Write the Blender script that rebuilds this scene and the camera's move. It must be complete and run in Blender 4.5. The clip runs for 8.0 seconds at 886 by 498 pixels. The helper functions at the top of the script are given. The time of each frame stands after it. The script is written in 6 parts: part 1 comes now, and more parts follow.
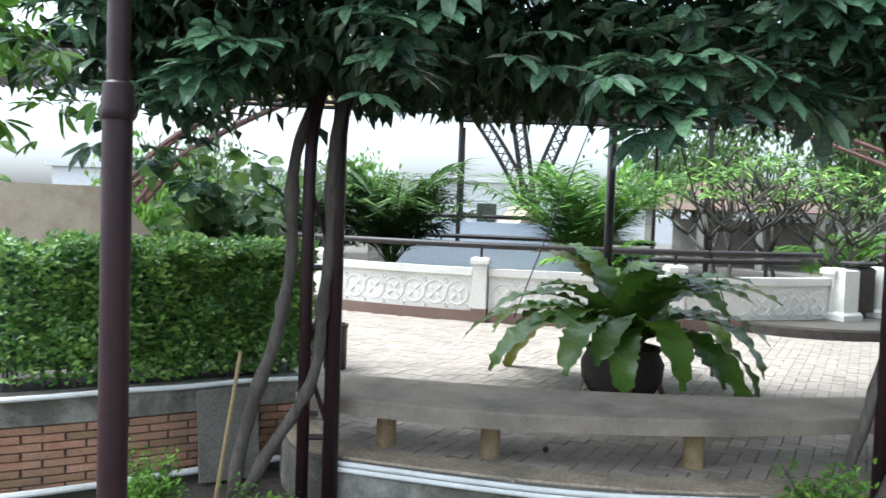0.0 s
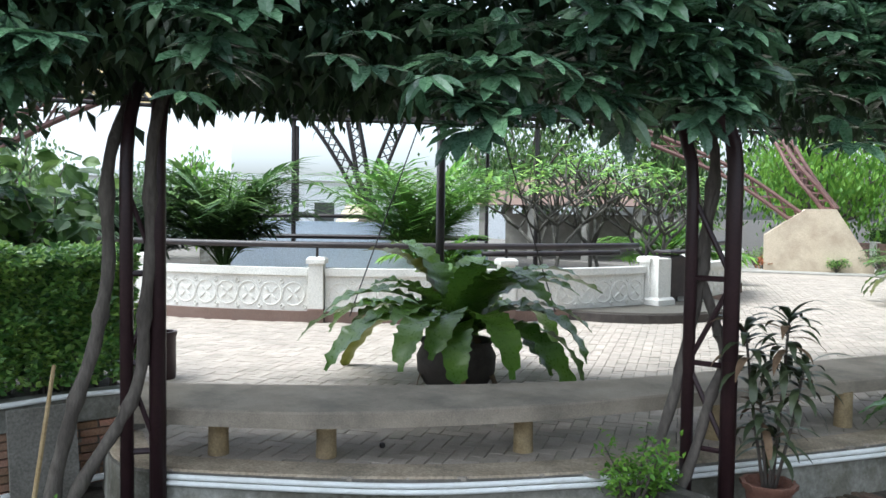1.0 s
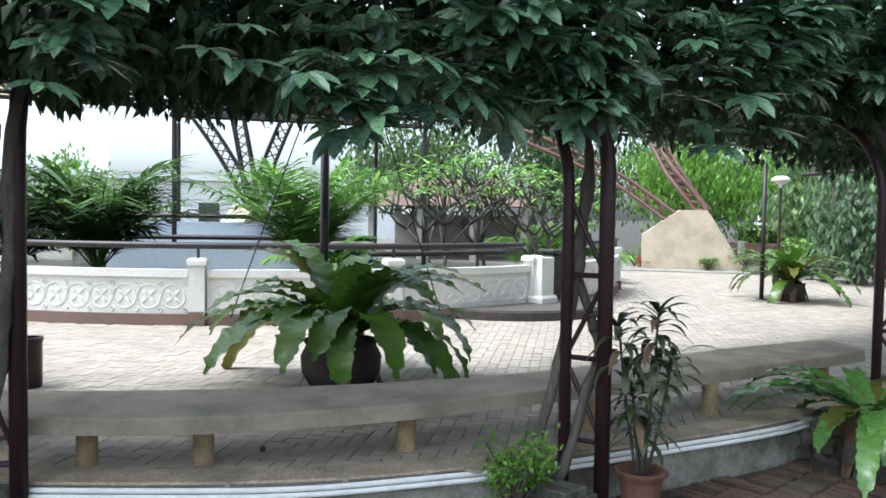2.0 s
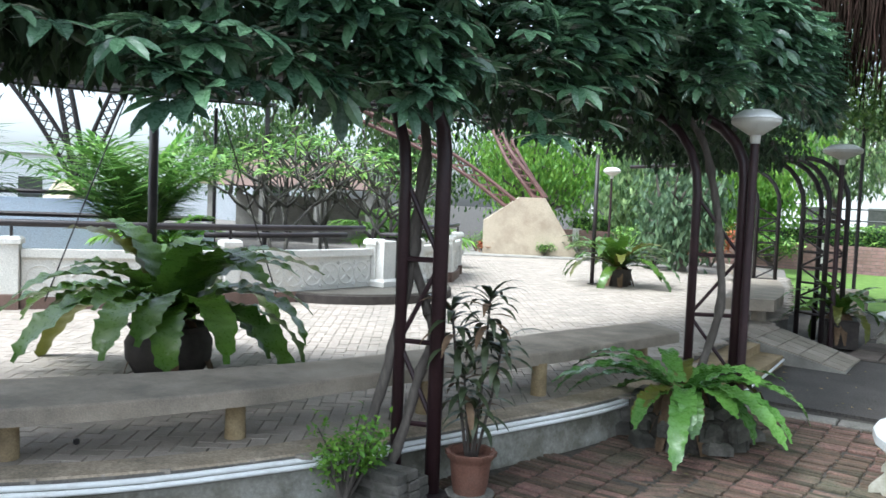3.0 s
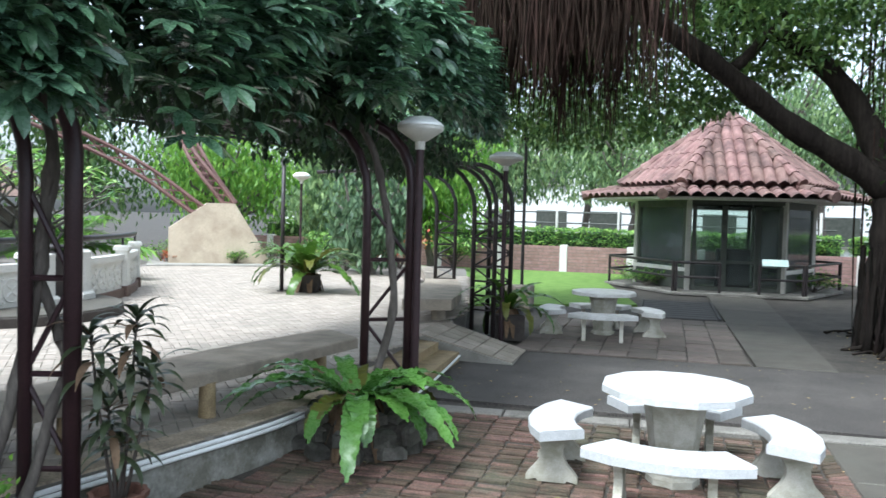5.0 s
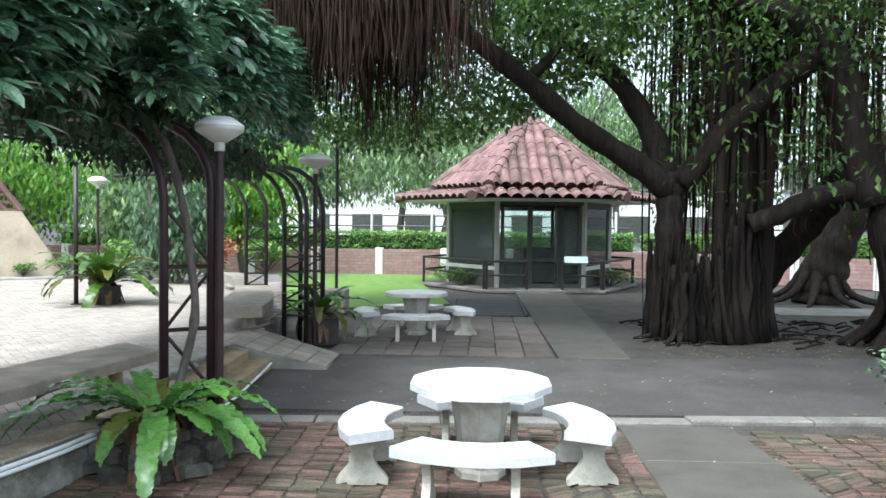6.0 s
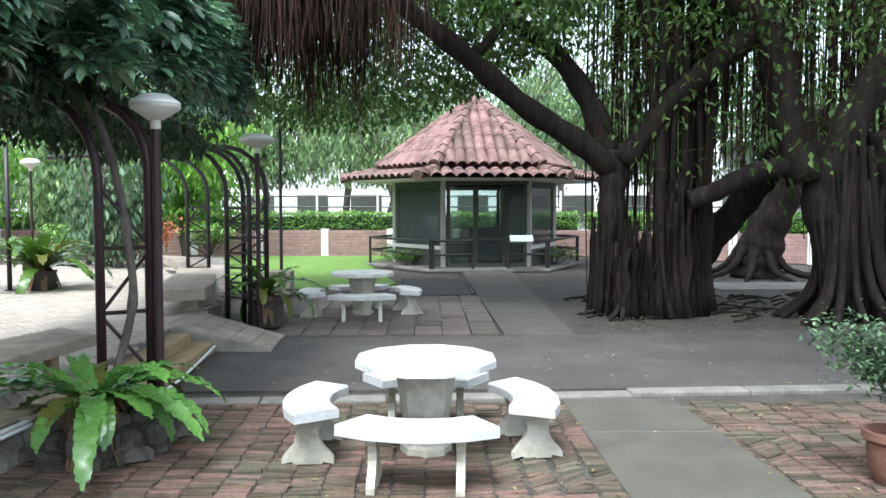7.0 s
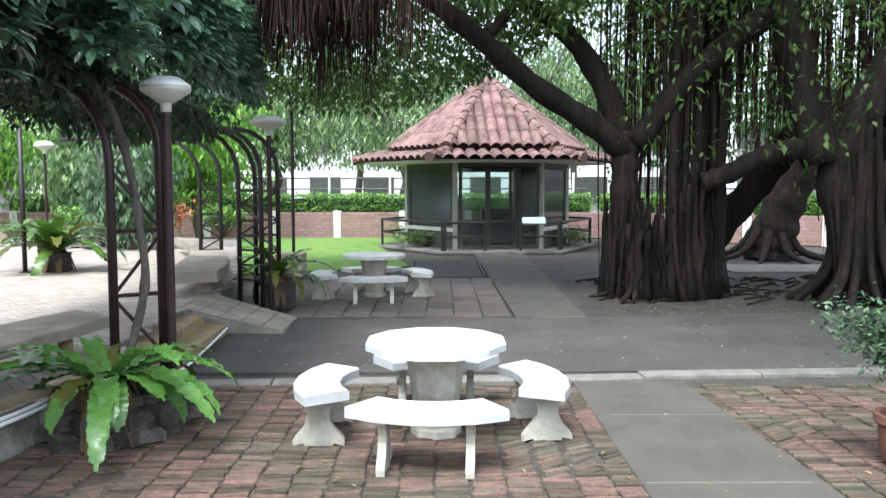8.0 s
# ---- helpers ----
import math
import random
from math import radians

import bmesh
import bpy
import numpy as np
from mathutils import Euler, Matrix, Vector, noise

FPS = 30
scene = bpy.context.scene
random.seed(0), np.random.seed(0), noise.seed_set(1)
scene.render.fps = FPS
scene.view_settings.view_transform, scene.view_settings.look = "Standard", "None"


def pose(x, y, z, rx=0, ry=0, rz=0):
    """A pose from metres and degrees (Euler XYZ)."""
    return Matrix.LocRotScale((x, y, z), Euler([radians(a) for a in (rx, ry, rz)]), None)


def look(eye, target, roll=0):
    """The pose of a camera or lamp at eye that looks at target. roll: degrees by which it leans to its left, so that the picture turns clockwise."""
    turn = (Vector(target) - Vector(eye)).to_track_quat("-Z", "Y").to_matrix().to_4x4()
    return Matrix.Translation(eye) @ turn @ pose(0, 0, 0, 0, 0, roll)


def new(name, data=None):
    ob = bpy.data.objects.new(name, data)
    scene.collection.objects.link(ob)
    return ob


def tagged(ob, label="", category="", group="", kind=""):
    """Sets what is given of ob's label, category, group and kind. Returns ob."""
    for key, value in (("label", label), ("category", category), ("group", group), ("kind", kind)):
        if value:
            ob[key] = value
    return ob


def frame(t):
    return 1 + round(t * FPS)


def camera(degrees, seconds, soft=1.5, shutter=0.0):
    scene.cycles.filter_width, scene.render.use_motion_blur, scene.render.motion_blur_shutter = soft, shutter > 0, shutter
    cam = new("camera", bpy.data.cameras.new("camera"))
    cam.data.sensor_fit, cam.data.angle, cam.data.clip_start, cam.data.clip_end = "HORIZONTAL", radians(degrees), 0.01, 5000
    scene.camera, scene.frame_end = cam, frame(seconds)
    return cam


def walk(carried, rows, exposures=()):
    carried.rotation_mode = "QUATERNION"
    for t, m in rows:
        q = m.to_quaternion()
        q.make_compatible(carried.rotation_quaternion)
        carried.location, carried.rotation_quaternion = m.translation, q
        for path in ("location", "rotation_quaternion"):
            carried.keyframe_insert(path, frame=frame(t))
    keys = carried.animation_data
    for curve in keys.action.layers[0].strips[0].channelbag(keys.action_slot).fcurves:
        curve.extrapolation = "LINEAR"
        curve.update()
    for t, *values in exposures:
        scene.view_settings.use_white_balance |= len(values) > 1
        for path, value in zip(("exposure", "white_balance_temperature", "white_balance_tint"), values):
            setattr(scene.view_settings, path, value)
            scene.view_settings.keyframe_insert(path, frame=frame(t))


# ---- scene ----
cam = camera(57.2, 8.0, soft=1.5, shutter=0.15)
PATH = [
    (0, (-0.317, -0.607, 1.860), (-3.964, 1.024, 1.664), 2.01),
    (0.5, (-0.283, -0.579, 1.861), (-3.684, 1.518, 1.678), 1.72),
    (1, (-0.271, -0.563, 1.863), (-3.531, 1.748, 1.678), 0.82),
    (1.5, (-0.247, -0.534, 1.864), (-3.370, 1.959, 1.683), 0.53),
    (1.7, (-0.245, -0.526, 1.859), (-3.295, 2.056, 1.681), 0.62),
    (2.8, (-0.225, -0.455, 1.840), (-2.706, 2.675, 1.639), 1.99),
    (3, (-0.228, -0.428, 1.848), (-2.584, 2.797, 1.615), 2.32),
    (3.5, (-0.228, -0.341, 1.848), (-2.357, 3.029, 1.517), 2.52),
    (4, (-0.196, -0.202, 1.858), (-2.195, 3.244, 1.500), 1.67),
    (4.5, (-0.152, -0.107, 1.869), (-1.828, 3.511, 1.548), 1.54),
    (5, (-0.127, -0.068, 1.871), (-1.184, 3.786, 1.711), 1.59),
    (5.2, (-0.116, -0.060, 1.870), (-0.988, 3.841, 1.718), 1.43),
    (6.3, (-0.022, -0.002, 1.844), (-0.050, 3.996, 1.724), 0.25),
    (6.5, (-0.018, -0.002, 1.833), (-0.002, 3.996, 1.710), 0.07),
    (7, (-0.012, 0.003, 1.830), (0.068, 3.996, 1.613), 0.00),
    (7.5, (0.000, 0.000, 1.845), (-0.002, 3.991, 1.572), -0.23),
    (8, (0.008, 0.010, 1.839), (0.025, 3.998, 1.532), -0.06),
]
EXPOSURES = [(0, 1.7, 5700, 4), (1.4, 1.56, 5700, 4), (3, 1.7, 5600, 4), (3.8, 1.74, 5600, 4), (5, 1.64, 5550, 4), (6.2, 1.78, 5600, 4), (8, 1.85, 5700, 5)]
walk(cam, [(t, look(eye, target, roll)) for t, eye, target, roll in PATH], EXPOSURES)

# world: bright overcast sky
SUN_UP, SUN_ROUND = radians(62), radians(205)
world = bpy.data.worlds.new("world")
scene.world = world
world.use_nodes = True
wn, wl = world.node_tree.nodes, world.node_tree.links
sky = wn.new("ShaderNodeTexSky")
sky.sky_type, sky.sun_disc = "NISHITA", False
sky.sun_elevation, sky.sun_rotation = SUN_UP, SUN_ROUND
sky.dust_density, sky.air_density = 4.0, 1.0
hsv = wn.new("ShaderNodeHueSaturation")
hsv.inputs["Saturation"].default_value = 0.3
wl.new(sky.outputs[0], hsv.inputs["Color"])
wl.new(hsv.outputs[0], wn["Background"].inputs["Color"])
wn["Background"].inputs["Strength"].default_value = 0.15
lamp = bpy.data.lights.new("sun", "SUN")
lamp.energy, lamp.angle, lamp.color = 1.3, radians(20), (1.0, 0.96, 0.9)
sun = new("sun", lamp)
sx = Vector((math.sin(SUN_ROUND) * math.cos(SUN_UP), math.cos(SUN_ROUND) * math.cos(SUN_UP), math.sin(SUN_UP)))
sun.matrix_world = look(sx * 30, (0, 0, 0))


# ---- mesh building ----
class MB:
    """Collects vertices and faces of one mesh."""

    def __init__(self):
        self.v, self.f = [], []

    def add(self, verts, faces):
        n = len(self.v)
        self.v += [tuple(p) for p in verts]
        self.f += [tuple(i + n for i in face) for face in faces]
        return self

    def box(self, c, s, rz=0.0, bevel=0.0, rx=0.0):
        """A box with its upper edges chamfered."""
        x, y, z = s[0] / 2, s[1] / 2, s[2] / 2
        b = min(bevel, x * 0.9, y * 0.9, z * 0.9)
        m = Matrix.Translation(c) @ Euler((rx, 0, rz)).to_matrix().to_4x4()
        if b <= 0:
            p = [(-x, -y, -z), (x, -y, -z), (x, y, -z), (-x, y, -z), (-x, -y, z), (x, -y, z), (x, y, z), (-x, y, z)]
            q = [(3, 2, 1, 0), (4, 5, 6, 7), (0, 1, 5, 4), (1, 2, 6, 5), (2, 3, 7, 6), (3, 0, 4, 7)]
        else:
            p = [(-x, -y, -z), (x, -y, -z), (x, y, -z), (-x, y, -z), (-x, -y, z - b), (x, -y, z - b), (x, y, z - b), (-x, y, z - b),
                 (b - x, b - y, z), (x - b, b - y, z), (x - b, y - b, z), (b - x, y - b, z)]
            q = [(3, 2, 1, 0), (8, 9, 10, 11), (0, 1, 5, 4), (1, 2, 6, 5), (2, 3, 7, 6), (3, 0, 4, 7),
                 (4, 5, 9, 8), (5, 6, 10, 9), (6, 7, 11, 10), (7, 4, 8, 11)]
        return self.add([m @ Vector(a) for a in p], q)

    def prism(self, poly, z0, z1, bevel=0.0):
        """A polygon (anticlockwise) raised from z0 to z1."""
        n = len(poly)
        rings = [[(x, y, z0) for x, y in poly]]
        if bevel > 0:
            cx, cy = sum(p[0] for p in poly) / n, sum(p[1] for p in poly) / n
            rings.append([(x, y, z1 - bevel) for x, y in poly])
            r = max(math.hypot(x - cx, y - cy) for x, y in poly)
            k = 1 - bevel / r
            rings.append([(cx + (x - cx) * k, cy + (y - cy) * k, z1) for x, y in poly])
        else:
            rings.append([(x, y, z1) for x, y in poly])
        faces = [tuple(range(n))[::-1], tuple((len(rings) - 1) * n + i for i in range(n))]
        for k in range(len(rings) - 1):
            faces += [(k * n + i, k * n + (i + 1) % n, (k + 1) * n + (i + 1) % n, (k + 1) * n + i) for i in range(n)]
        return self.add([p for r in rings for p in r], faces)

    def tube(self, path, radii, n=8):
        """A round bar along a path."""
        path = [Vector(p) for p in path]
        if not isinstance(radii, (list, tuple)):
            radii = [radii] * len(path)
        side = None
        rings = []
        for i, p in enumerate(path):
            d = (path[min(i + 1, len(path) - 1)] - path[max(i - 1, 0)]).normalized()
            if side is None:
                side = d.orthogonal().normalized()
            side = (side - d * side.dot(d)).normalized()
            other = d.cross(side)
            rings += [p + radii[i] * (math.cos(a) * side + math.sin(a) * other) for a in [2 * math.pi * k / n for k in range(n)]]
        faces = [tuple(range(n))[::-1], tuple((len(path) - 1) * n + k for k in range(n))]
        for i in range(len(path) - 1):
            faces += [(i * n + k, i * n + (k + 1) % n, (i + 1) * n + (k + 1) % n, (i + 1) * n + k) for k in range(n)]
        return self.add(rings, faces)

    def lathe(self, profile, at=(0, 0, 0), n=20, wave=0.0, waves=0):
        """A profile of (radius, height) turned round the upright through at."""
        verts, faces = [], []
        for j, (r, z) in enumerate(profile):
            for k in range(n):
                a = 2 * math.pi * k / n
                w = 1 + (wave * math.cos(waves * a) if j >= len(profile) - 4 else 0)
                verts.append((at[0] + r * w * math.cos(a), at[1] + r * w * math.sin(a), at[2] + z))
        for j in range(len(profile) - 1):
            faces += [(j * n + k, j * n + (k + 1) % n, (j + 1) * n + (k + 1) % n, (j + 1) * n + k) for k in range(n)]
        faces.append(tuple(range(n))[::-1])
        faces.append(tuple((len(profile) - 1) * n + k for k in range(n)))
        return self.add(verts, faces)

    def leaf(self, p, d, up, length, width, droop=0.2, fold=0.15):
        """A pointed leaf blade from p along d, folded on its midrib."""
        p, d, up = Vector(p), Vector(d).normalized(), Vector(up)
        s = d.cross(up)
        s = s.normalized() if s.length > 1e-4 else d.orthogonal().normalized()
        u = s.cross(d)
        a = p + d * length * 0.45 - u * droop * length * 0.12
        b = p + d * length - u * droop * length * 0.55
        w = s * width / 2
        lift = u * fold * width
        self.add([p, a + w + lift, b, a - w + lift, a], [(0, 1, 4), (1, 2, 4), (2, 3, 4), (3, 0, 4)])
        return self

    def oval(self, p, d, up, length, width, droop=0.3, fold=0.12):
        """A broad pointed leaf, widest past its middle, folded on its midrib and curving down."""
        p, d, up = Vector(p), Vector(d).normalized(), Vector(up)
        s = d.cross(up)
        s = s.normalized() if s.length > 1e-4 else d.orthogonal().normalized()
        u = s.cross(d)
        at = [p + d * length * q - u * droop * length * 0.55 * q * q for q in (0.0, 0.22, 0.5, 0.8, 1.0)]
        wide = (0.0, 0.3, 0.5, 0.36, 0.0)
        lift = u * fold * width
        side = [[at[k] + s * width * wide[k] * sg + lift for k in (1, 2, 3)] for sg in (1, -1)]
        self.add([*at, *side[0], *side[1]], [(0, 5, 1), (5, 6, 2, 1), (6, 7, 3, 2), (7, 4, 3), (0, 1, 8), (1, 2, 9, 8), (2, 3, 10, 9), (3, 4, 10)])
        return self

    def blade(self, mid, widths, ups, wave=0.0, phase=0.0, cross=0.12):
        """A long strap leaf along a midrib, wavy at its margins."""
        verts, faces = [], []
        mid = [Vector(m) for m in mid]
        for i, m in enumerate(mid):
            d = (mid[min(i + 1, len(mid) - 1)] - mid[max(i - 1, 0)]).normalized()
            s = d.cross(ups[i]).normalized()
            u = s.cross(d)
            w = widths[i]
            ripple = wave * w * (0.5 * math.sin(i * 0.6 + phase) + 0.5 * math.sin(i * 1.5 + 2 * phase))
            edge = wave * w * 0.2 * math.sin(i * 2.1 + 3 * phase)
            verts += [m + s * (w + edge) + u * (cross * w + ripple), m, m - s * (w - edge) + u * (cross * w - ripple)]
        for i in range(len(mid) - 1):
            k = i * 3
            faces += [(k, k + 1, k + 4, k + 3), (k + 1, k + 2, k + 5, k + 4)]
        return self.add(verts, faces)

    def mesh(self, name, material, smooth=False):
        me = bpy.data.meshes.new(name)
        me.from_pydata(self.v, [], self.f)
        me.materials.append(material)
        if smooth:
            me.polygons.foreach_set("use_smooth", [True] * len(me.polygons))
            if smooth == "sharp":
                me.set_sharp_from_angle(angle=radians(40))
        me.update()
        return me


def part(name, mb, material, parent=None, label="", smooth=False):
    """Links a built mesh as one object, under a thing or a part where one is given."""
    ob = new(name, mb.mesh(name, material, smooth) if isinstance(mb, MB) else mb)
    ob.parent = parent
    return tagged(ob, label)


def thing(name, label, category, at=None, group="", kind=""):
    ob = new(name)
    ob.empty_display_size = 0.2
    if at is not None:
        ob.matrix_basis = at if isinstance(at, Matrix) else Matrix.Translation(at)
    return tagged(ob, label, category, group, kind)


def curve(points, n, closed=False):
    """n places along a smooth line through points."""
    pts = [Vector(p) for p in points]
    pts = [2 * pts[0] - pts[1], *pts, 2 * pts[-1] - pts[-2]]
    segs = len(pts) - 3
    out = []
    for i in range(n):
        t = i / (n - 1) * segs
        k = min(int(t), segs - 1)
        t -= k
        a, b, c, d = pts[k : k + 4]
        out.append(0.5 * ((2 * b) + (c - a) * t + (2 * a - 5 * b + 4 * c - d) * t * t + (3 * b - a - 3 * c + d) * t**3))
    return out


def inside(x, y, poly):
    hit = False
    for i in range(len(poly)):
        (x1, y1), (x2, y2) = poly[i][:2], poly[i - 1][:2]
        if (y1 > y) != (y2 > y) and x < (x2 - x1) * (y - y1) / (y2 - y1) + x1:
            hit = not hit
    return hit


# ---- materials ----
def mat(name, a, b, scale=6.0, rough=0.8, bump=0.3, grain=80.0, stain=None, stains=1.5, much=0.5, metal=0.0, each=0.0, island=False, see=0.0, spec=0.4, coat=0.0, tall=1.0, speck=0.2):
    """A surface of two mixed tones with grain, larger stains and relief; each: how far single pieces differ."""
    m = bpy.data.materials.new(name)
    m.use_nodes = True
    nt = m.node_tree
    n, l = nt.nodes, nt.links
    b0 = n["Principled BSDF"]
    geo = n.new("ShaderNodeNewGeometry")
    at = geo.outputs["Position"]
    if tall != 1.0:
        squash = n.new("ShaderNodeVectorMath")
        squash.operation = "MULTIPLY"
        squash.inputs[1].default_value = (1, 1, tall)
        l.new(at, squash.inputs[0])
        at = squash.outputs[0]

    def cloud(s, detail, roughness=0.6):
        t = n.new("ShaderNodeTexNoise")
        t.inputs["Scale"].default_value, t.inputs["Detail"].default_value, t.inputs["Roughness"].default_value = s, detail, roughness
        l.new(at, t.inputs["Vector"])
        return t.outputs["Fac"]

    def ramp(x, lo, hi):
        r = n.new("ShaderNodeMapRange")
        r.inputs["From Min"].default_value, r.inputs["From Max"].default_value = lo, hi
        l.new(x, r.inputs["Value"])
        return r.outputs[0]

    def mix(fac, p, q, kind="MIX"):
        x = n.new("ShaderNodeMix")
        x.data_type, x.blend_type = "RGBA", kind
        for sock, val in ((x.inputs["Factor"], fac), (x.inputs["A"], p), (x.inputs["B"], q)):
            if isinstance(val, tuple):
                sock.default_value = (*val, 1)
            elif isinstance(val, float):
                sock.default_value = val
            else:
                l.new(val, sock)
        return x.outputs["Result"]

    col = mix(ramp(cloud(scale, 4), 0.32, 0.68), a, b)
    if stain:
        k = n.new("ShaderNodeMath")
        k.operation = "MULTIPLY"
        k.inputs[1].default_value = much
        l.new(ramp(cloud(stains, 6, 0.7), 0.45, 0.65), k.inputs[0])
        col = mix(k.outputs[0], col, stain)
    if each:
        src = geo.outputs["Random Per Island"] if island else n.new("ShaderNodeObjectInfo").outputs["Random"]
        h = n.new("ShaderNodeHueSaturation")
        r = n.new("ShaderNodeMapRange")
        r.inputs["To Min"].default_value, r.inputs["To Max"].default_value = 1 - each, 1 + each
        l.new(src, r.inputs["Value"])
        l.new(r.outputs[0], h.inputs["Value"])
        r2 = n.new("ShaderNodeMapRange")
        r2.inputs["To Min"].default_value, r2.inputs["To Max"].default_value = 0.5 + each * 0.05, 0.5 - each * 0.05
        l.new(src, r2.inputs["Value"])
        l.new(r2.outputs[0], h.inputs["Hue"])
        l.new(col, h.inputs["Color"])
        col = h.outputs[0]
    fine = cloud(grain, 3)
    if speck:
        sp = n.new("ShaderNodeMapRange")
        sp.inputs["From Min"].default_value, sp.inputs["From Max"].default_value = 0.3, 0.7
        sp.inputs["To Min"].default_value, sp.inputs["To Max"].default_value = 1 - speck, 1 + speck
        l.new(fine, sp.inputs["Value"])
        h2 = n.new("ShaderNodeHueSaturation")
        l.new(sp.outputs[0], h2.inputs["Value"])
        l.new(col, h2.inputs["Color"])
        col = h2.outputs[0]
    l.new(col, b0.inputs["Base Color"])
    b0.inputs["Metallic"].default_value = metal
    b0.inputs["Specular IOR Level"].default_value = spec
    b0.inputs["Coat Weight"].default_value = coat
    r = n.new("ShaderNodeMapRange")
    r.inputs["To Min"].default_value, r.inputs["To Max"].default_value = max(rough - 0.12, 0.05), min(rough + 0.12, 1)
    l.new(fine, r.inputs["Value"])
    l.new(r.outputs[0], b0.inputs["Roughness"])
    if bump:
        bm = n.new("ShaderNodeBump")
        bm.inputs["Strength"].default_value, bm.inputs["Distance"].default_value = bump, 0.01
        l.new(fine, bm.inputs["Height"])
        l.new(bm.outputs[0], b0.inputs["Normal"])
    if see:
        tr = n.new("ShaderNodeBsdfTranslucent")
        l.new(col, tr.inputs["Color"])
        ms = n.new("ShaderNodeMixShader")
        ms.inputs["Fac"].default_value = see
        l.new(b0.outputs[0], ms.inputs[1])
        l.new(tr.outputs[0], ms.inputs[2])
        l.new(ms.outputs[0], n["Material Output"].inputs["Surface"])
    return m


SOIL = mat("soil", (0.03, 0.026, 0.021), (0.062, 0.053, 0.043), 3, 0.95, 0.9, 30, (0.085, 0.074, 0.06), 1.6, 0.5, speck=0.5)
ASPHALT = mat("asphalt", (0.042, 0.037, 0.033), (0.066, 0.058, 0.051), 1.2, 0.9, 0.6, 55, (0.1, 0.09, 0.08), 0.9, 0.4, speck=0.6)
CONCRETE = mat("concrete", (0.22, 0.205, 0.18), (0.3, 0.285, 0.25), 2.5, 0.9, 0.35, 90, (0.13, 0.12, 0.1), 1.3, 0.6)
PATH_STONE = mat("dark path concrete", (0.06, 0.053, 0.043), (0.088, 0.078, 0.063), 2.2, 0.9, 0.35, 110, (0.085, 0.08, 0.065), 0.8, 0.6)
BENCH_STONE = mat("bench concrete", (0.27, 0.225, 0.175), (0.36, 0.303, 0.24), 3, 0.85, 0.3, 140, (0.1, 0.09, 0.075), 1.6, 0.55)
KERB_STONE = mat("worn kerb concrete", (0.15, 0.138, 0.118), (0.21, 0.195, 0.17), 3, 0.9, 0.5, 60, (0.09, 0.085, 0.07), 2.2, 0.6, speck=0.3)
MOSSY = mat("mossy concrete", (0.08, 0.075, 0.054), (0.2, 0.185, 0.15), 2.2, 0.95, 0.4, 45, (0.4, 0.39, 0.35), 2.6, 0.7, speck=0.15)
MORTAR = mat("tan mortar", (0.33, 0.265, 0.19), (0.44, 0.36, 0.27), 5, 0.95, 0.5, 60, (0.18, 0.155, 0.12), 2.4, 0.6, speck=0.3)
LEG_STONE = mat("ochre render", (0.26, 0.19, 0.1), (0.34, 0.26, 0.15), 9, 0.9, 0.3, 80, (0.15, 0.11, 0.07), 4, 0.6)
BRICK = mat("red brick", (0.07, 0.046, 0.034), (0.13, 0.082, 0.058), 9, 0.9, 0.7, 60, (0.062, 0.066, 0.04), 1.0, 0.9, each=0.5, speck=0.35)
BRICK_LOOSE = mat("red brick rest", (0.07, 0.046, 0.034), (0.13, 0.082, 0.058), 9, 0.9, 0.7, 60, (0.062, 0.066, 0.04), 1.0, 0.9, each=0.5, speck=0.35, island=True)
WALL_BRICK = mat("orange brick", (0.38, 0.2, 0.12), (0.48, 0.28, 0.18), 10, 0.9, 0.5, 70, (0.12, 0.1, 0.08), 2.5, 0.6, each=0.25)
FAR_BRICK = mat("far red brick", (0.25, 0.15, 0.13), (0.33, 0.215, 0.19), 6, 0.9, 0.4, 50, (0.2, 0.13, 0.11), 0.9, 0.5, each=0.12, island=True)
TILE = mat("grey pavers", (0.28, 0.238, 0.196), (0.37, 0.318, 0.266), 5, 0.75, 0.25, 110, (0.25, 0.22, 0.185), 0.8, 0.5, each=0.12)
TILE_LOOSE = mat("grey pavers rest", (0.28, 0.238, 0.196), (0.37, 0.318, 0.266), 5, 0.75, 0.25, 110, (0.25, 0.22, 0.185), 0.8, 0.5, each=0.12, island=True)
JOINT = mat("joint sand", (0.12, 0.108, 0.094), (0.18, 0.163, 0.142), 8, 0.95, 0.4, 60)
SLABS = mat("garden slabs", (0.085, 0.066, 0.055), (0.125, 0.1, 0.084), 4, 0.9, 0.4, 80, (0.11, 0.1, 0.08), 0.9, 0.6, each=0.2)
WHITE_STONE = mat("white terrazzo", (0.44, 0.44, 0.436), (0.52, 0.52, 0.516), 20, 0.55, 0.12, 160, (0.4, 0.39, 0.35), 3.0, 0.35)
GREY_STONE = mat("weathered cast stone", (0.37, 0.345, 0.285), (0.48, 0.455, 0.39), 6, 0.9, 0.35, 90, (0.22, 0.21, 0.14), 4, 0.7, speck=0.08)
PAINT_WALL = mat("cream paint", (0.6, 0.58, 0.53), (0.68, 0.66, 0.61), 3, 0.8, 0.2, 70, (0.46, 0.43, 0.37), 1.5, 0.5)
PLINTH = mat("brown plinth", (0.13, 0.082, 0.063), (0.175, 0.115, 0.092), 4, 0.75, 0.2, 70, (0.1, 0.07, 0.055), 2, 0.5)
BROWN = mat("brown gloss paint", (0.026, 0.0125, 0.0145), (0.035, 0.017, 0.02), 5, 0.42, 0.08, 60, (0.06, 0.03, 0.028), 6, 0.25, spec=0.35)
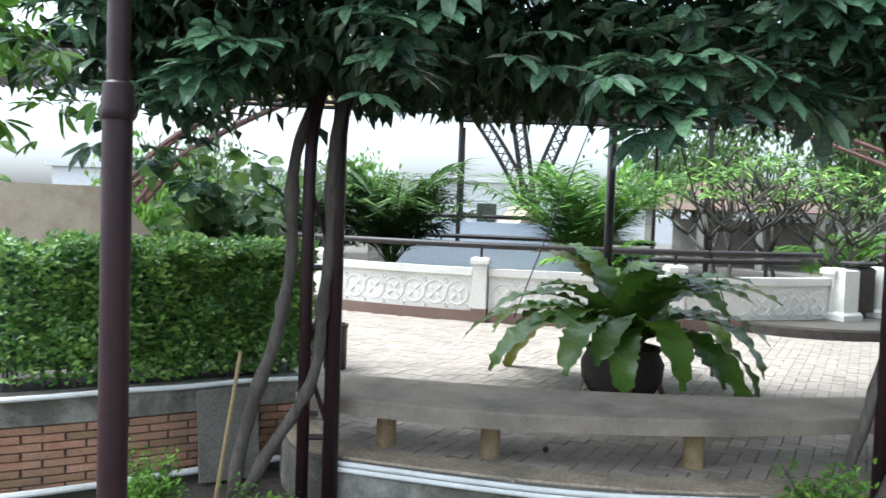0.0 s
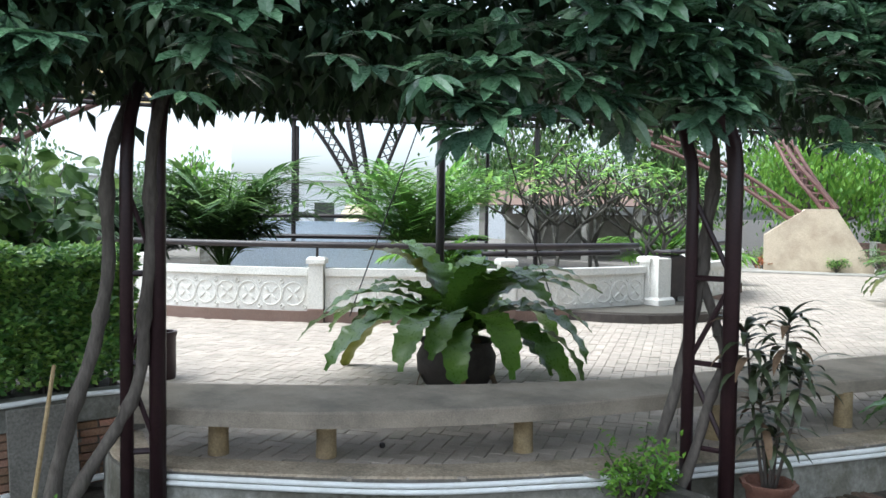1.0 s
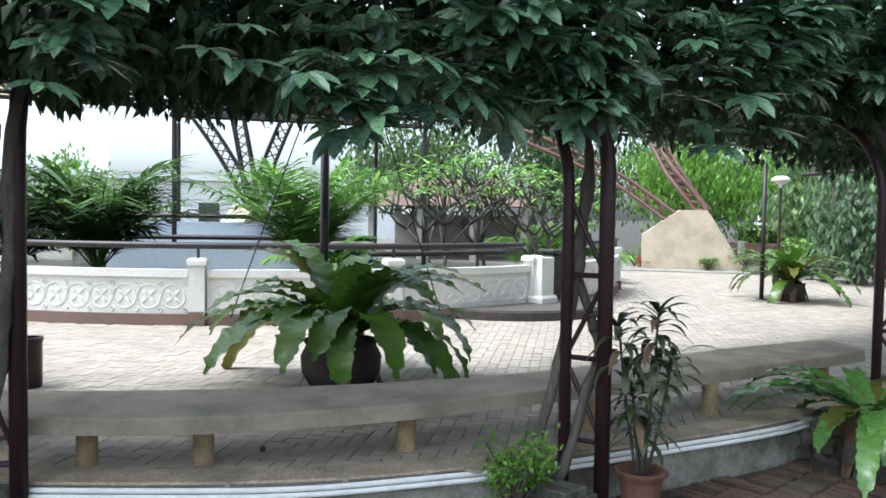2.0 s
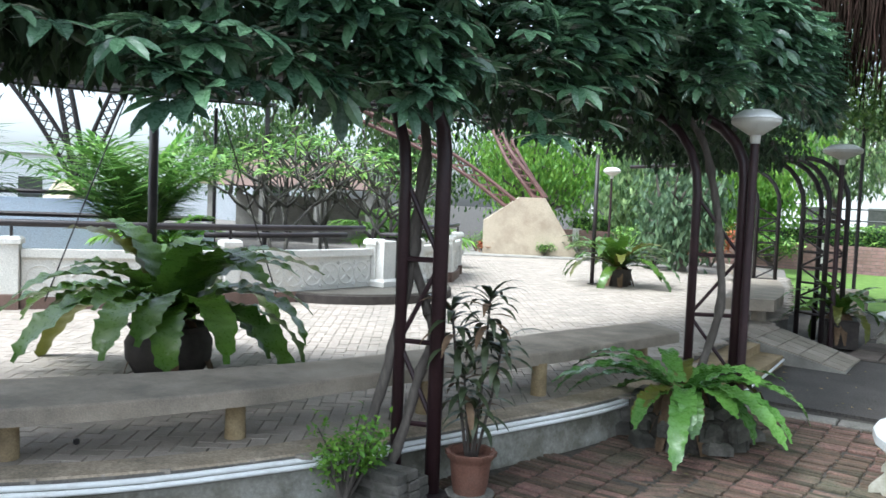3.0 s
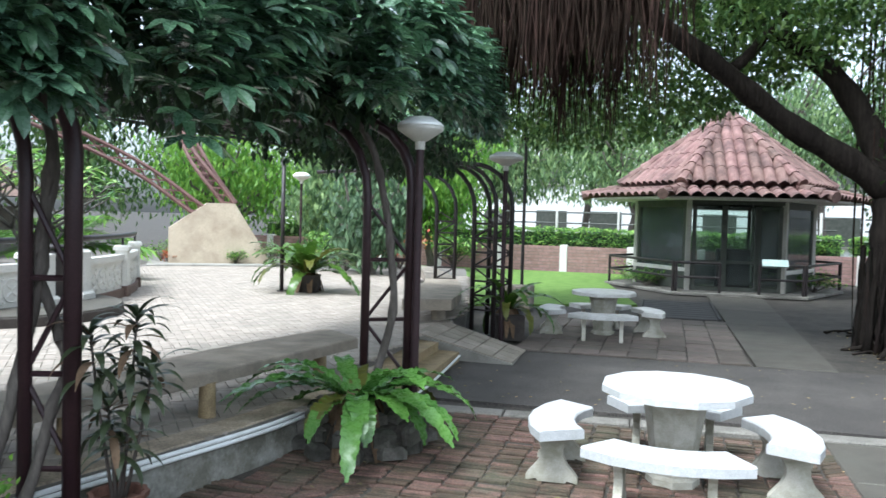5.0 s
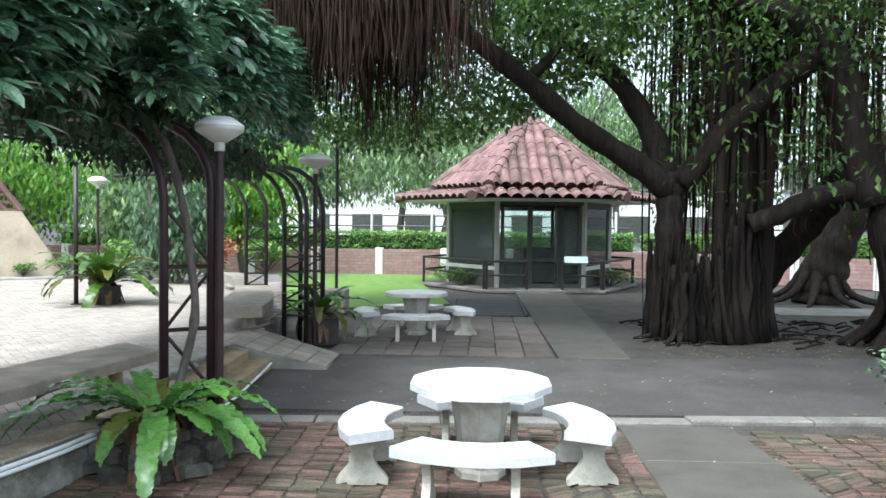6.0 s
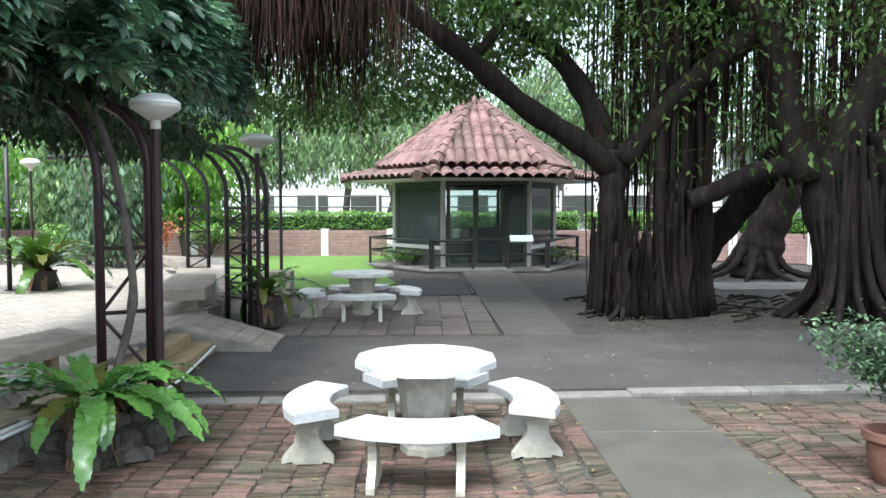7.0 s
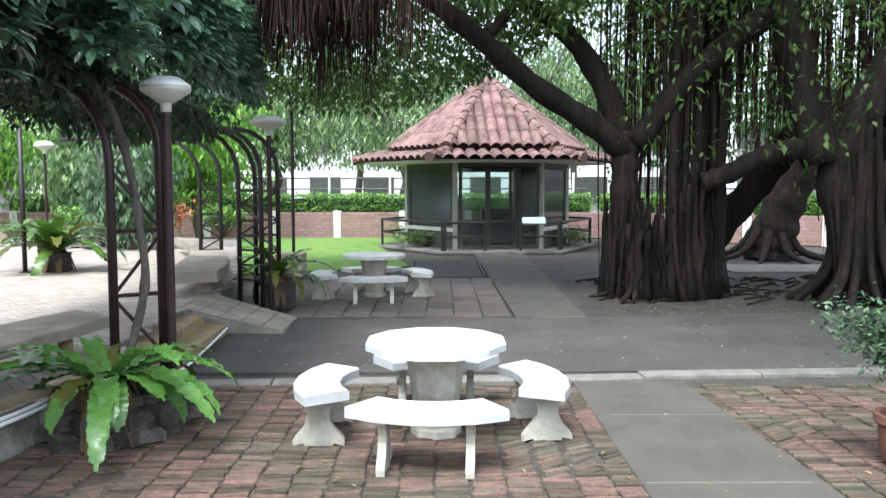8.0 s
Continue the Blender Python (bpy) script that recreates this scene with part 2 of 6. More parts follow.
IRON = mat("dark iron paint", (0.016, 0.012, 0.013), (0.026, 0.02, 0.02), 6, 0.45, 0.1, 60, (0.05, 0.035, 0.03), 5, 0.4)
RUST = mat("rust red steel", (0.1, 0.05, 0.044), (0.16, 0.085, 0.072), 6, 0.7, 0.2, 60, (0.12, 0.07, 0.06), 3, 0.5)
PIPE = mat("white pipe", (0.78, 0.78, 0.76), (0.84, 0.84, 0.82), 8, 0.5, 0.03, 60, (0.5, 0.48, 0.42), 6, 0.3, speck=0.04)
TAN = mat("tan render", (0.44, 0.36, 0.265), (0.52, 0.44, 0.33), 2, 0.9, 0.25, 60, (0.24, 0.18, 0.125), 0.9, 0.5)
CLAY = mat("terracotta", (0.125, 0.057, 0.038), (0.185, 0.088, 0.06), 10, 0.85, 0.2, 80, (0.1, 0.06, 0.045), 5, 0.6)
DARK_POT = mat("dark clay", (0.03, 0.024, 0.021), (0.055, 0.045, 0.038), 8, 0.75, 0.3, 70)
BARK = mat("pale bark", (0.075, 0.063, 0.054), (0.145, 0.124, 0.106), 14, 0.95, 1.0, 45, (0.06, 0.048, 0.04), 5, 0.5, tall=0.3)
GREY_BARK = mat("grey smooth bark", (0.075, 0.068, 0.058), (0.14, 0.128, 0.11), 8, 0.9, 0.5, 40, (0.1, 0.09, 0.08), 4, 0.5)
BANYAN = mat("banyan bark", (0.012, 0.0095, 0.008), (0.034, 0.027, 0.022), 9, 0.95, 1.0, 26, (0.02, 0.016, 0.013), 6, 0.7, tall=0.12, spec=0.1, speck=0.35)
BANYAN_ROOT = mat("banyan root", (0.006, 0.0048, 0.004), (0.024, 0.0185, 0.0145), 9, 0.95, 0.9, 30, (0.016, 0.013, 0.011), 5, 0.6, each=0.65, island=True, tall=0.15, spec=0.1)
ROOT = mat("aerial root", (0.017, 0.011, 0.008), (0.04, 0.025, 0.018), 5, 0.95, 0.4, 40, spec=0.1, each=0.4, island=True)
ROOF_TILE = mat("pink clay roof tile", (0.125, 0.067, 0.057), (0.23, 0.143, 0.122), 3, 0.8, 0.25, 60, (0.062, 0.038, 0.034), 1.6, 0.75, each=0.22)
GREY_PAINT = mat("grey post paint", (0.4, 0.38, 0.34), (0.48, 0.46, 0.41), 4, 0.7, 0.15, 60, (0.2, 0.18, 0.15), 2, 0.5)
GREEN_PAINT = mat("dark green grey paint", (0.05, 0.055, 0.045), (0.08, 0.085, 0.07), 5, 0.6, 0.1, 60)
STONE = mat("rough grey stone", (0.06, 0.054, 0.046), (0.125, 0.115, 0.1), 9, 0.95, 0.9, 40, (0.04, 0.042, 0.028), 4, 0.5, each=0.3)
GRASS = mat("lawn", (0.1, 0.19, 0.035), (0.17, 0.27, 0.06), 3, 0.95, 0.7, 60, each=0.3, island=True, see=0.2)
BAMBOO = mat("dry bamboo", (0.3, 0.21, 0.1), (0.38, 0.28, 0.15), 12, 0.7, 0.2, 60)
LAMP_GLASS = mat("opal lamp glass", (0.55, 0.53, 0.48), (0.62, 0.6, 0.55), 8, 0.4, 0.03, 60, (0.42, 0.39, 0.33), 5, 0.4, speck=0.04)
BUILDING = mat("white facade", (0.82, 0.82, 0.81), (0.87, 0.87, 0.86), 0.6, 0.8, 0.1, 20, (0.68, 0.68, 0.66), 0.3, 0.4)
YELLOW = mat("yellow facade", (0.7, 0.52, 0.25), (0.76, 0.58, 0.3), 0.6, 0.8, 0.1, 20, (0.6, 0.45, 0.22), 0.3, 0.4)
BLUE_WHITE = mat("pale blue paint", (0.55, 0.62, 0.7), (0.62, 0.68, 0.75), 3, 0.6, 0.1, 50, (0.45, 0.5, 0.55), 1.5, 0.4)
DEAD = mat("dead frond", (0.1, 0.062, 0.034), (0.165, 0.108, 0.064), 10, 0.9, 0.4, 50)
PAPER = mat("notice board", (0.3, 0.4, 0.37), (0.42, 0.5, 0.47), 10, 0.5, 0.05, 60)


def foliage(name, a, b, each=0.45, see=0.25, rough=0.45, spec=0.4):
    return mat(name, a, b, 3.0, rough, 0.15, 40, each=each, island=True, see=see, spec=spec, speck=0.1)


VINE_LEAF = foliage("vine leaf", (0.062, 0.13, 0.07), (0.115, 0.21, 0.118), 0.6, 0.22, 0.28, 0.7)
# the cycads' own colour; on vine and hedges it paints in shade
DARK_LEAF_AND_SHADE = foliage("dark leaf and leaf shade", (0.022, 0.045, 0.02), (0.04, 0.075, 0.03), 0.5, 0.2, 0.6)
HEDGE_LEAF = foliage("hedge leaf", (0.085, 0.19, 0.034), (0.17, 0.32, 0.06), 0.65, 0.2, 0.45)
GARDEN_HEDGE = foliage("garden hedge leaf", (0.13, 0.27, 0.06), (0.26, 0.44, 0.1), 0.6, 0.3, 0.32, 0.6)
FERN_LEAF = foliage("fern leaf", (0.042, 0.1, 0.014), (0.09, 0.17, 0.022), 0.55, 0.25, 0.3, 0.5)
FERN_LIGHT = foliage("light fern leaf", (0.058, 0.15, 0.028), (0.12, 0.255, 0.05), 0.5, 0.25, 0.28, 0.55)
OLIVE_LEAF = foliage("ageing fern leaf", (0.075, 0.085, 0.014), (0.125, 0.125, 0.025), 0.4, 0.25, 0.35, 0.4)
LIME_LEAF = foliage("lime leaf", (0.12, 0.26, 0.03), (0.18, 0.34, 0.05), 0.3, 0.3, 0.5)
PALM_LEAF = foliage("palm leaf", (0.14, 0.28, 0.06), (0.22, 0.39, 0.09), 0.4, 0.3, 0.4)
TREE_LEAF = foliage("tree leaf", (0.055, 0.11, 0.03), (0.1, 0.18, 0.05), 0.5, 0.3, 0.5)
WEEP_LEAF = foliage("weeping leaf", (0.115, 0.19, 0.07), (0.2, 0.3, 0.125), 0.55, 0.35, 0.5)
FIG_LEAF = foliage("fig leaf", (0.058, 0.115, 0.026), (0.105, 0.185, 0.042), 0.5, 0.3, 0.45)
DRACAENA_LEAF = foliage("dracaena leaf", (0.025, 0.038, 0.018), (0.06, 0.075, 0.035), 0.45, 0.15, 0.35)
GREY_LEAF = foliage("grey green leaf", (0.07, 0.125, 0.06), (0.12, 0.19, 0.1), 0.5, 0.25, 0.5)
RED_FLOWER = foliage("red flower", (0.3, 0.09, 0.03), (0.4, 0.14, 0.05), 0.4, 0.2, 0.5)


def glass(name, tint=(0.88, 0.93, 0.91)):
    m = bpy.data.materials.new(name)
    m.use_nodes = True
    n, l = m.node_tree.nodes, m.node_tree.links
    b0 = n["Principled BSDF"]
    b0.inputs["Base Color"].default_value = (*tint, 1)
    b0.inputs["Roughness"].default_value = 0.04
    tr = n.new("ShaderNodeBsdfTransparent")
    tr.inputs["Color"].default_value = (*tint, 1)
    gl = n.new("ShaderNodeBsdfGlossy")
    gl.inputs["Roughness"].default_value = 0.05
    fr = n.new("ShaderNodeLayerWeight")
    fr.inputs["Blend"].default_value = 0.35
    ms = n.new("ShaderNodeMixShader")
    l.new(fr.outputs[0], ms.inputs["Fac"])
    l.new(tr.outputs[0], ms.inputs[1])
    l.new(gl.outputs[0], ms.inputs[2])
    # dust film on the pane
    film = n.new("ShaderNodeBsdfDiffuse")
    film.inputs["Color"].default_value = (0.42, 0.46, 0.44, 1)
    dust = n.new("ShaderNodeTexNoise")
    dust.inputs["Scale"].default_value = 2.5
    amount = n.new("ShaderNodeMapRange")
    amount.inputs["To Min"].default_value, amount.inputs["To Max"].default_value = 0.02, 0.1
    l.new(dust.outputs["Fac"], amount.inputs["Value"])
    both = n.new("ShaderNodeMixShader")
    l.new(amount.outputs[0], both.inputs["Fac"])
    l.new(ms.outputs[0], both.inputs[1])
    l.new(film.outputs[0], both.inputs[2])
    l.new(both.outputs[0], n["Material Output"].inputs["Surface"])
    return m


GLASS = glass("window glass")

# ---- ground and paving ----
ZT = 0.32  # terrace floor
EDGE = [(-6.0, 0.72), (-5.4, 0.66), (-5.0, 0.92), (-4.2, 1.9), (-3.72, 2.8), (-3.38, 3.8), (-3.02, 5.1), (-2.85, 6.2), (-2.8, 7.6)]
EDGE_LINE = [(p.x, p.y) for p in curve([(x, y, 0) for x, y in EDGE], 40)]
TERRACE = EDGE_LINE + [(-3.12, 7.65), (-3.22, 10.2), (-3.22, 11.6), (-3.3, 13), (-4.2, 17), (-6, 24), (-40, 30), (-40, -14), (-7.2, -14), (-7.2, -2.5), (-6.6, -0.4)]
g = MB()
g.add([(400 * math.cos(a), 400 * math.sin(a), -0.03) for a in [2 * math.pi * k / 48 for k in range(48)]], [tuple(range(48))])
tagged(part("ground", g, SOIL), "bare dark earth ground spreading to the horizon", "ground", kind="structure")
tagged(part("road", MB().prism([(-2.75, 7.95), (30, 8.3), (30, 11.9), (4.5, 11.7), (2.1, 11.33), (-2.2, 11.25), (-2.75, 11.2)], -0.1, 0.0), ASPHALT),
       "grey worn asphalt lane crossing the garden", "road", kind="structure")
terrace = tagged(part("terrace", MB().prism(TERRACE, -0.1, ZT - 0.012), JOINT), "raised terrace floor with dark sandy joints", "terrace", kind="structure")
kerb = thing("kerb", "long pale concrete kerb beside the asphalt lane", "kerb", kind="structure")
x = -2.75
while x < 9:
    w = 1.18
    y = 7.52 + 0.055 * (x + 2.2)
    part("kerb_stone", MB().box((x + w / 2, y + 0.03 + (0.1 if x > 0.9 else 0), -0.035), (w - 0.015, 0.22, 0.1), 0.055, 0.012), KERB_STONE, kerb)
    x += w
concrete_path = thing("concrete_path", "grey concrete garden path with cross joints", "path", kind="structure")
y0 = 1.0
for y1 in (2.6, 4.9, 6.4, 7.52):
    part("path_slab", MB().prism([(1.25, y0 + 0.012), (2.28 + (7.7 - y0) * 0.04, y0 + 0.012), (2.28 + (7.7 - y1) * 0.04, y1), (1.25, y1)], -0.1, 0.014, 0.012), PATH_STONE, concrete_path)
    part("mortar_line", MB().box((1.8, y1 + 0.006, 0.004), (1.02, 0.014, 0.012)), KERB_STONE, concrete_path, "pale mortar in the path joint")
    y0 = y1
y0 = 11.34
for y1 in (13.6, 16.0, 18.6, 22.0):
    part("path_slab", MB().prism([(1.08 - (y0 - 11.3) * 0.012, y0 + 0.01), (2.08 + (y0 - 11.3) * 0.02, y0 + 0.01), (2.08 + (y1 - 11.3) * 0.02, y1), (1.08 - (y1 - 11.3) * 0.012, y1)], -0.1, 0.01, 0.01), PATH_STONE, concrete_path)
    y0 = y1
brick_floor = tagged(part("brick_floor", MB().prism([(-8, -8), (8, -8), (8, 7.4), (-2.9, 7.35), (-3.1, 4.9), (-3.6, 3.4), (-5.2, 0.9), (-8, 0)], -0.1, -0.014), SOIL),
                     "worn red brick paving laid in soil", "paving", kind="structure")
# lawn and slabs beyond the lane
tagged(part("lawn", MB().prism([(-4.6, 16.6), (-0.7, 18.6), (-1.2, 21.5), (-1.9, 25.3), (0.4, 29.0), (-14, 29.0), (-9, 22)], -0.05, 0.02), GRASS), "short bright green lawn", "lawn", kind="structure")
slab_floor = tagged(part("slab_floor", MB().prism([(-2.2, 11.3), (1.05, 11.36), (0.95, 16.1), (-2.2, 16.3)], -0.1, 0.0), SOIL), "square grey brown garden slabs round a stone table", "paving", kind="structure")
R = random.Random(3)
slab = MB().box((0, 0, 0), (0.385, 0.385, 0.04), 0, 0.008).mesh("paving_slab", SLABS)
for i in range(8):
    for j in range(12):
        ob = part("paving_slab", slab, None, slab_floor)
        ob.matrix_basis = pose(-1.98 + i * 0.4 + R.uniform(-0.01, 0.01), 11.53 + j * 0.4, 0.003 + R.uniform(-0.006, 0.006), R.uniform(-0.8, 0.8), R.uniform(-0.8, 0.8), R.uniform(-1.5, 1.5))
grate = thing("drain_grating", "dark slatted drain cover set in the paving", "drain cover")
SLAT = mat("dark slat", (0.035, 0.033, 0.03), (0.06, 0.055, 0.05), 5)
for i in range(9):
    part("grating_slat", MB().box((0.16, 16.36 + i * 0.4, 0.02), (1.46, 0.35, 0.05), 0, 0.01), SLAT, grate)
for x in (-0.6, 0.92):
    part("grating_rim", MB().box((x, 17.95, 0.03), (0.05, 3.6, 0.07)), SLAT, grate)


# ---- terrace edge, pipes, bench ----
def sweep(line, section, z=0.0):
    """Sweeps a section of (outward, height) along a plan line."""
    mb = MB()
    n, m = len(line), len(section)
    for i, p in enumerate(line):
        a, b = line[max(i - 1, 0)], line[min(i + 1, n - 1)]
        d = Vector((b[0] - a[0], b[1] - a[1], 0)).normalized()
        s = Vector((d.y, -d.x, 0))
        mb.v += [(p[0] + s.x * o, p[1] + s.y * o, z + h) for o, h in section]
    for i in range(n - 1):
        mb.f += [(i * m + k, i * m + (k + 1) % m, (i + 1) * m + (k + 1) % m, (i + 1) * m + k) for k in range(m)]
    mb.f += [tuple(range(m))[::-1], tuple((n - 1) * m + k for k in range(m))]
    return mb


tagged(part("terrace_wall", sweep(EDGE_LINE, [(-0.2, -0.1), (0.02, -0.1), (0.0, ZT - 0.03), (-0.02, ZT - 0.01), (-0.2, ZT - 0.01)]), MOSSY), "low stained concrete retaining wall with peeling white patches", "wall", kind="structure")
tagged(part("terrace_border", sweep(EDGE_LINE, [(-0.24, ZT - 0.03), (-0.004, ZT - 0.03), (-0.012, ZT + 0.003), (-0.24, ZT + 0.005)]), MORTAR), "tan mortar border along the terrace edge", "border", kind="structure")
pipes = thing("water_pipes", "two thin white plastic pipes fixed along the terrace edge", "pipe")
for o, z in ((0.022, 0.284), (0.028, 0.248)):
    pts = sweep(EDGE_LINE[9:35], [(o, z)]).v
    part("pipe", MB().tube([(a, b, c + 0.004 * math.sin(i * 0.8)) for i, (a, b, c) in enumerate(pts)], 0.017, 7), PIPE, pipes, smooth=True)

SEAT = 0.67
B_FRONT = curve([(-5.3, 0.64, 0), (-5.14, 0.86, 0), (-4.57, 1.55, 0), (-4.05, 2.65, 0), (-3.74, 3.85, 0), (-3.3, 5.57, 0), (-2.98, 7.3, 0)], 40)
B_BACK = curve([(-5.95, 0.96, 0), (-5.75, 1.2, 0), (-5.0, 2.3, 0), (-4.43, 3.47, 0), (-4.18, 4.4, 0), (-3.85, 6.3, 0), (-3.5, 7.75, 0)], 40)
bench = thing("curved_bench", "long curved grey concrete bench on short round ochre legs", "bench")
mb = MB()
for a, b in zip(B_FRONT, B_BACK):
    d = (b - a).normalized()
    mb.v += [(a.x, a.y, SEAT - 0.1), (a.x, a.y, SEAT - 0.012), (a.x + d.x * 0.012, a.y + d.y * 0.012, SEAT), (b.x - d.x * 0.012, b.y - d.y * 0.012, SEAT), (b.x, b.y, SEAT - 0.012), (b.x, b.y, SEAT - 0.1)]
for i in range(39):
    mb.f += [(i * 6 + k, i * 6 + (k + 1) % 6, i * 6 + 6 + (k + 1) % 6, i * 6 + 6 + k) for k in range(6)]
mb.f += [tuple(range(6))[::-1], tuple(39 * 6 + k for k in range(6))]
part("seat", mb, BENCH_STONE, bench)
for x, y in ((-5.2, 1.22), (-4.78, 1.76), (-4.2, 2.88), (-3.72, 4.2), (-3.4, 5.3), (-3.2, 6.9)):
    part("leg", MB().lathe([(0.066, 0), (0.063, 0.1), (0.061, SEAT - ZT - 0.09)], (x, y, ZT), 16), LEG_STONE, bench, "round ochre rendered leg", smooth="sharp")

# far bench that follows the terrace past the steps
FB = curve([(-3.1, 11.3, 0), (-3.25, 12.4, 0), (-3.7, 14.2, 0), (-4.6, 16.6, 0), (-5.6, 18.6, 0)], 16)
FBB = curve([(-3.75, 11.0, 0), (-4.0, 12.4, 0), (-4.4, 14.3, 0), (-5.2, 16.8, 0), (-6.1, 18.7, 0)], 16)
bench2 = thing("curved_bench", "curved grey concrete bench with a rounded end by the ramp", "bench")
mb = MB()
for a, b in zip(FB, FBB):
    mb.v += [(a.x, a.y, SEAT - 0.16), (a.x, a.y, SEAT), (b.x, b.y, SEAT), (b.x, b.y, SEAT - 0.16)]
for i in range(15):
    mb.f += [(i * 4 + k, i * 4 + (k + 1) % 4, i * 4 + 4 + (k + 1) % 4, i * 4 + 4 + k) for k in range(4)]
mb.f += [(3, 2, 1, 0), (60, 61, 62, 63)]
part("seat", mb, BENCH_STONE, bench2)
for x, y in ((-3.4, 11.7), (-4.0, 14.0), (-5.0, 16.8)):
    part("leg", MB().lathe([(0.11, 0), (0.1, SEAT - ZT - 0.15)], (x, y, ZT), 14), BENCH_STONE, bench2, smooth="sharp")

# steps and ramp
steps = tagged(part("steps", MB().prism([(-3.3, 7.6), (-2.58, 7.66), (-2.66, 10.1), (-3.3, 10.2)], 0, 0.125, 0.01).prism([(-3.3, 7.6), (-2.86, 7.64), (-2.94, 10.1), (-3.3, 10.18)], 0.1, 0.235, 0.01), LEG_STONE),
               "two ochre rendered steps up to the terrace", "steps", kind="structure")
tagged(part("pipe_on_step", MB().tube([(-2.55, 7.7, 0.03), (-2.55, 8.3, 0.035), (-2.6, 9.2, 0.05), (-2.63, 10.0, 0.09)], 0.015, 6), PIPE), "thin white pipe along the lowest step", "pipe")
RAMP_TILE = mat("ramp slab", (0.24, 0.205, 0.165), (0.31, 0.27, 0.22), 5, 0.85, 0.3, 90, (0.17, 0.145, 0.115), 1.5, 0.5, each=0.15)
ramp = thing("ramp", "short sloping ramp paved with pale slabs", "ramp", kind="structure")
part("ramp_body", MB().add([(-3.3, 10.15, 0), (-1.95, 10.1, 0), (-2.0, 11.2, 0), (-3.3, 11.6, 0), (-3.3, 10.15, ZT - 0.01), (-1.95, 10.1, 0.012), (-2.0, 11.2, 0.012), (-3.3, 11.6, ZT - 0.01)],
     [(3, 2, 1, 0), (4, 5, 6, 7), (0, 1, 5, 4), (1, 2, 6, 5), (2, 3, 7, 6), (3, 0, 4, 7)]), CONCRETE, ramp)
for i in range(5):
    for j in range(4):
        u0, u1, w0, w1 = i / 5 + 0.006, (i + 1) / 5 - 0.006, j / 4 + 0.008, (j + 1) / 4 - 0.008
        def on(u, w):
            a = Vector((-3.3, 10.17 + 1.41 * w, ZT)).lerp(Vector((-1.96, 10.12 + 1.06 * w, 0.015)), u)
            return a
        q = [on(u0, w0), on(u1, w0), on(u1, w1), on(u0, w1)]
        part("ramp_slab", MB().add([*q, *[p + Vector((0, 0, 0.018)) for p in q]], [(4, 5, 6, 7), (0, 1, 5, 4), (1, 2, 6, 5), (2, 3, 7, 6), (3, 0, 4, 7)]), RAMP_TILE, ramp)

# ---- pergola ----
def arch(a, b, back, label, lattice=4, top=2.72, turn=2.02, ra=0.038, rb=0.048, lag=0.12, paint=BROWN):
    """Two painted tubes that rise, bend over the terrace and run back, with rungs between."""
    t = thing("pergola_arch", label, "pergola", group="pergola arches")
    for (x, y), r, bend in ((a, ra, turn), (b, rb, turn + lag)):
        d = Vector((back[0] - x, back[1] - y, 0))
        far = d.normalized() * 0.66
        path = [(x, y, 0), (x, y, bend)] + [(x + far.x * (1 - math.cos(k)), y + far.y * (1 - math.cos(k)), bend + (top - bend) * math.sin(k)) for k in (0.25, 0.55, 0.85, 1.15, 1.4)] + [(x + d.x * 0.5, y + d.y * 0.5, top + 0.06), (x + d.x, y + d.y, top)]
        part("post", MB().tube(path, r, 12), paint, t, smooth=True)
        part("base_plate", MB().lathe([(0.11, 0), (0.11, 0.02), (0.06, 0.03)], (x, y, 0), 12), IRON, t)
    pa, pb = Vector((*a, 0)), Vector((*b, 0))
    for k in range(lattice):
        z = 0.45 + k * 1.55 / lattice
        part("rung", MB().tube([pa + Vector((0, 0, z)), pb + Vector((0, 0, z))], 0.018, 6), paint, t)
        part("brace", MB().tube([(pa if k % 2 else pb) + Vector((0, 0, z)), (pb if k % 2 else pa) + Vector((0, 0, z + 1.5 / lattice))], 0.016, 6), paint, t)
    return t


arch((-5.09, 0.64), (-5.04, 0.8), (-7.6, 2.0), "brown steel pergola arch twined by a woody vine", 3)
arch((-3.42, 3.52), (-3.185, 3.6), (-6.15, 3.9), "brown steel pergola arch beside a potted dracaena", 3)
arch((-2.6, 6.47), (-2.27, 6.68), (-5.3, 7.3), "brown steel pergola arch rising behind a fern planter", 3)
for (x, y), (x2, y2) in (((-3.0, 12.2), (-2.62, 12.0)), ((-2.82, 12.5), (-2.42, 12.25)), ((-4.4, 15.0), (-4.05, 15.1))):
    arch((x, y), (x2, y2), (x - 2.6, y + 0.2), "dark steel lattice pergola arch by the lawn", 7, 2.7, 2.0, 0.036, 0.036, 0.05, IRON)
for x, y, h in ((-6.56, 3.86, 2.85), (-7.35, 14.4, 2.9)):
    p = thing("pergola_pole", "slim black steel pole that carries the pergola roof", "pole", (x, y, ZT), group="pergola poles")
    part("pole", MB().tube([(0, 0, 0), (0, 0, h - ZT)], 0.042, 10), IRON, p, smooth=True)
    part("foot_plate", MB().box((0, 0, 0.01), (0.14, 0.14, 0.02)), IRON, p)
for k, (x, y, z) in enumerate(((-6.75, 3.0, 0.9), (-5.75, 4.6, 0.95))):
    tagged(part("guy_wire", MB().tube([(-6.3 + 0.3 * k, 3.5 + 0.55 * k, 2.78), (x, y, z)], 0.006, 4), IRON), "thin dark wire stretched down from the pergola roof", "wire")
tagged(part("clay_shard", MB().lathe([(0.012, 0), (0.02, 0.012), (0.018, 0.03), (0.006, 0.035)], (-4.75, 2.15, ZT), 8), IRON), "small dark lump on the terrace floor", "stone")
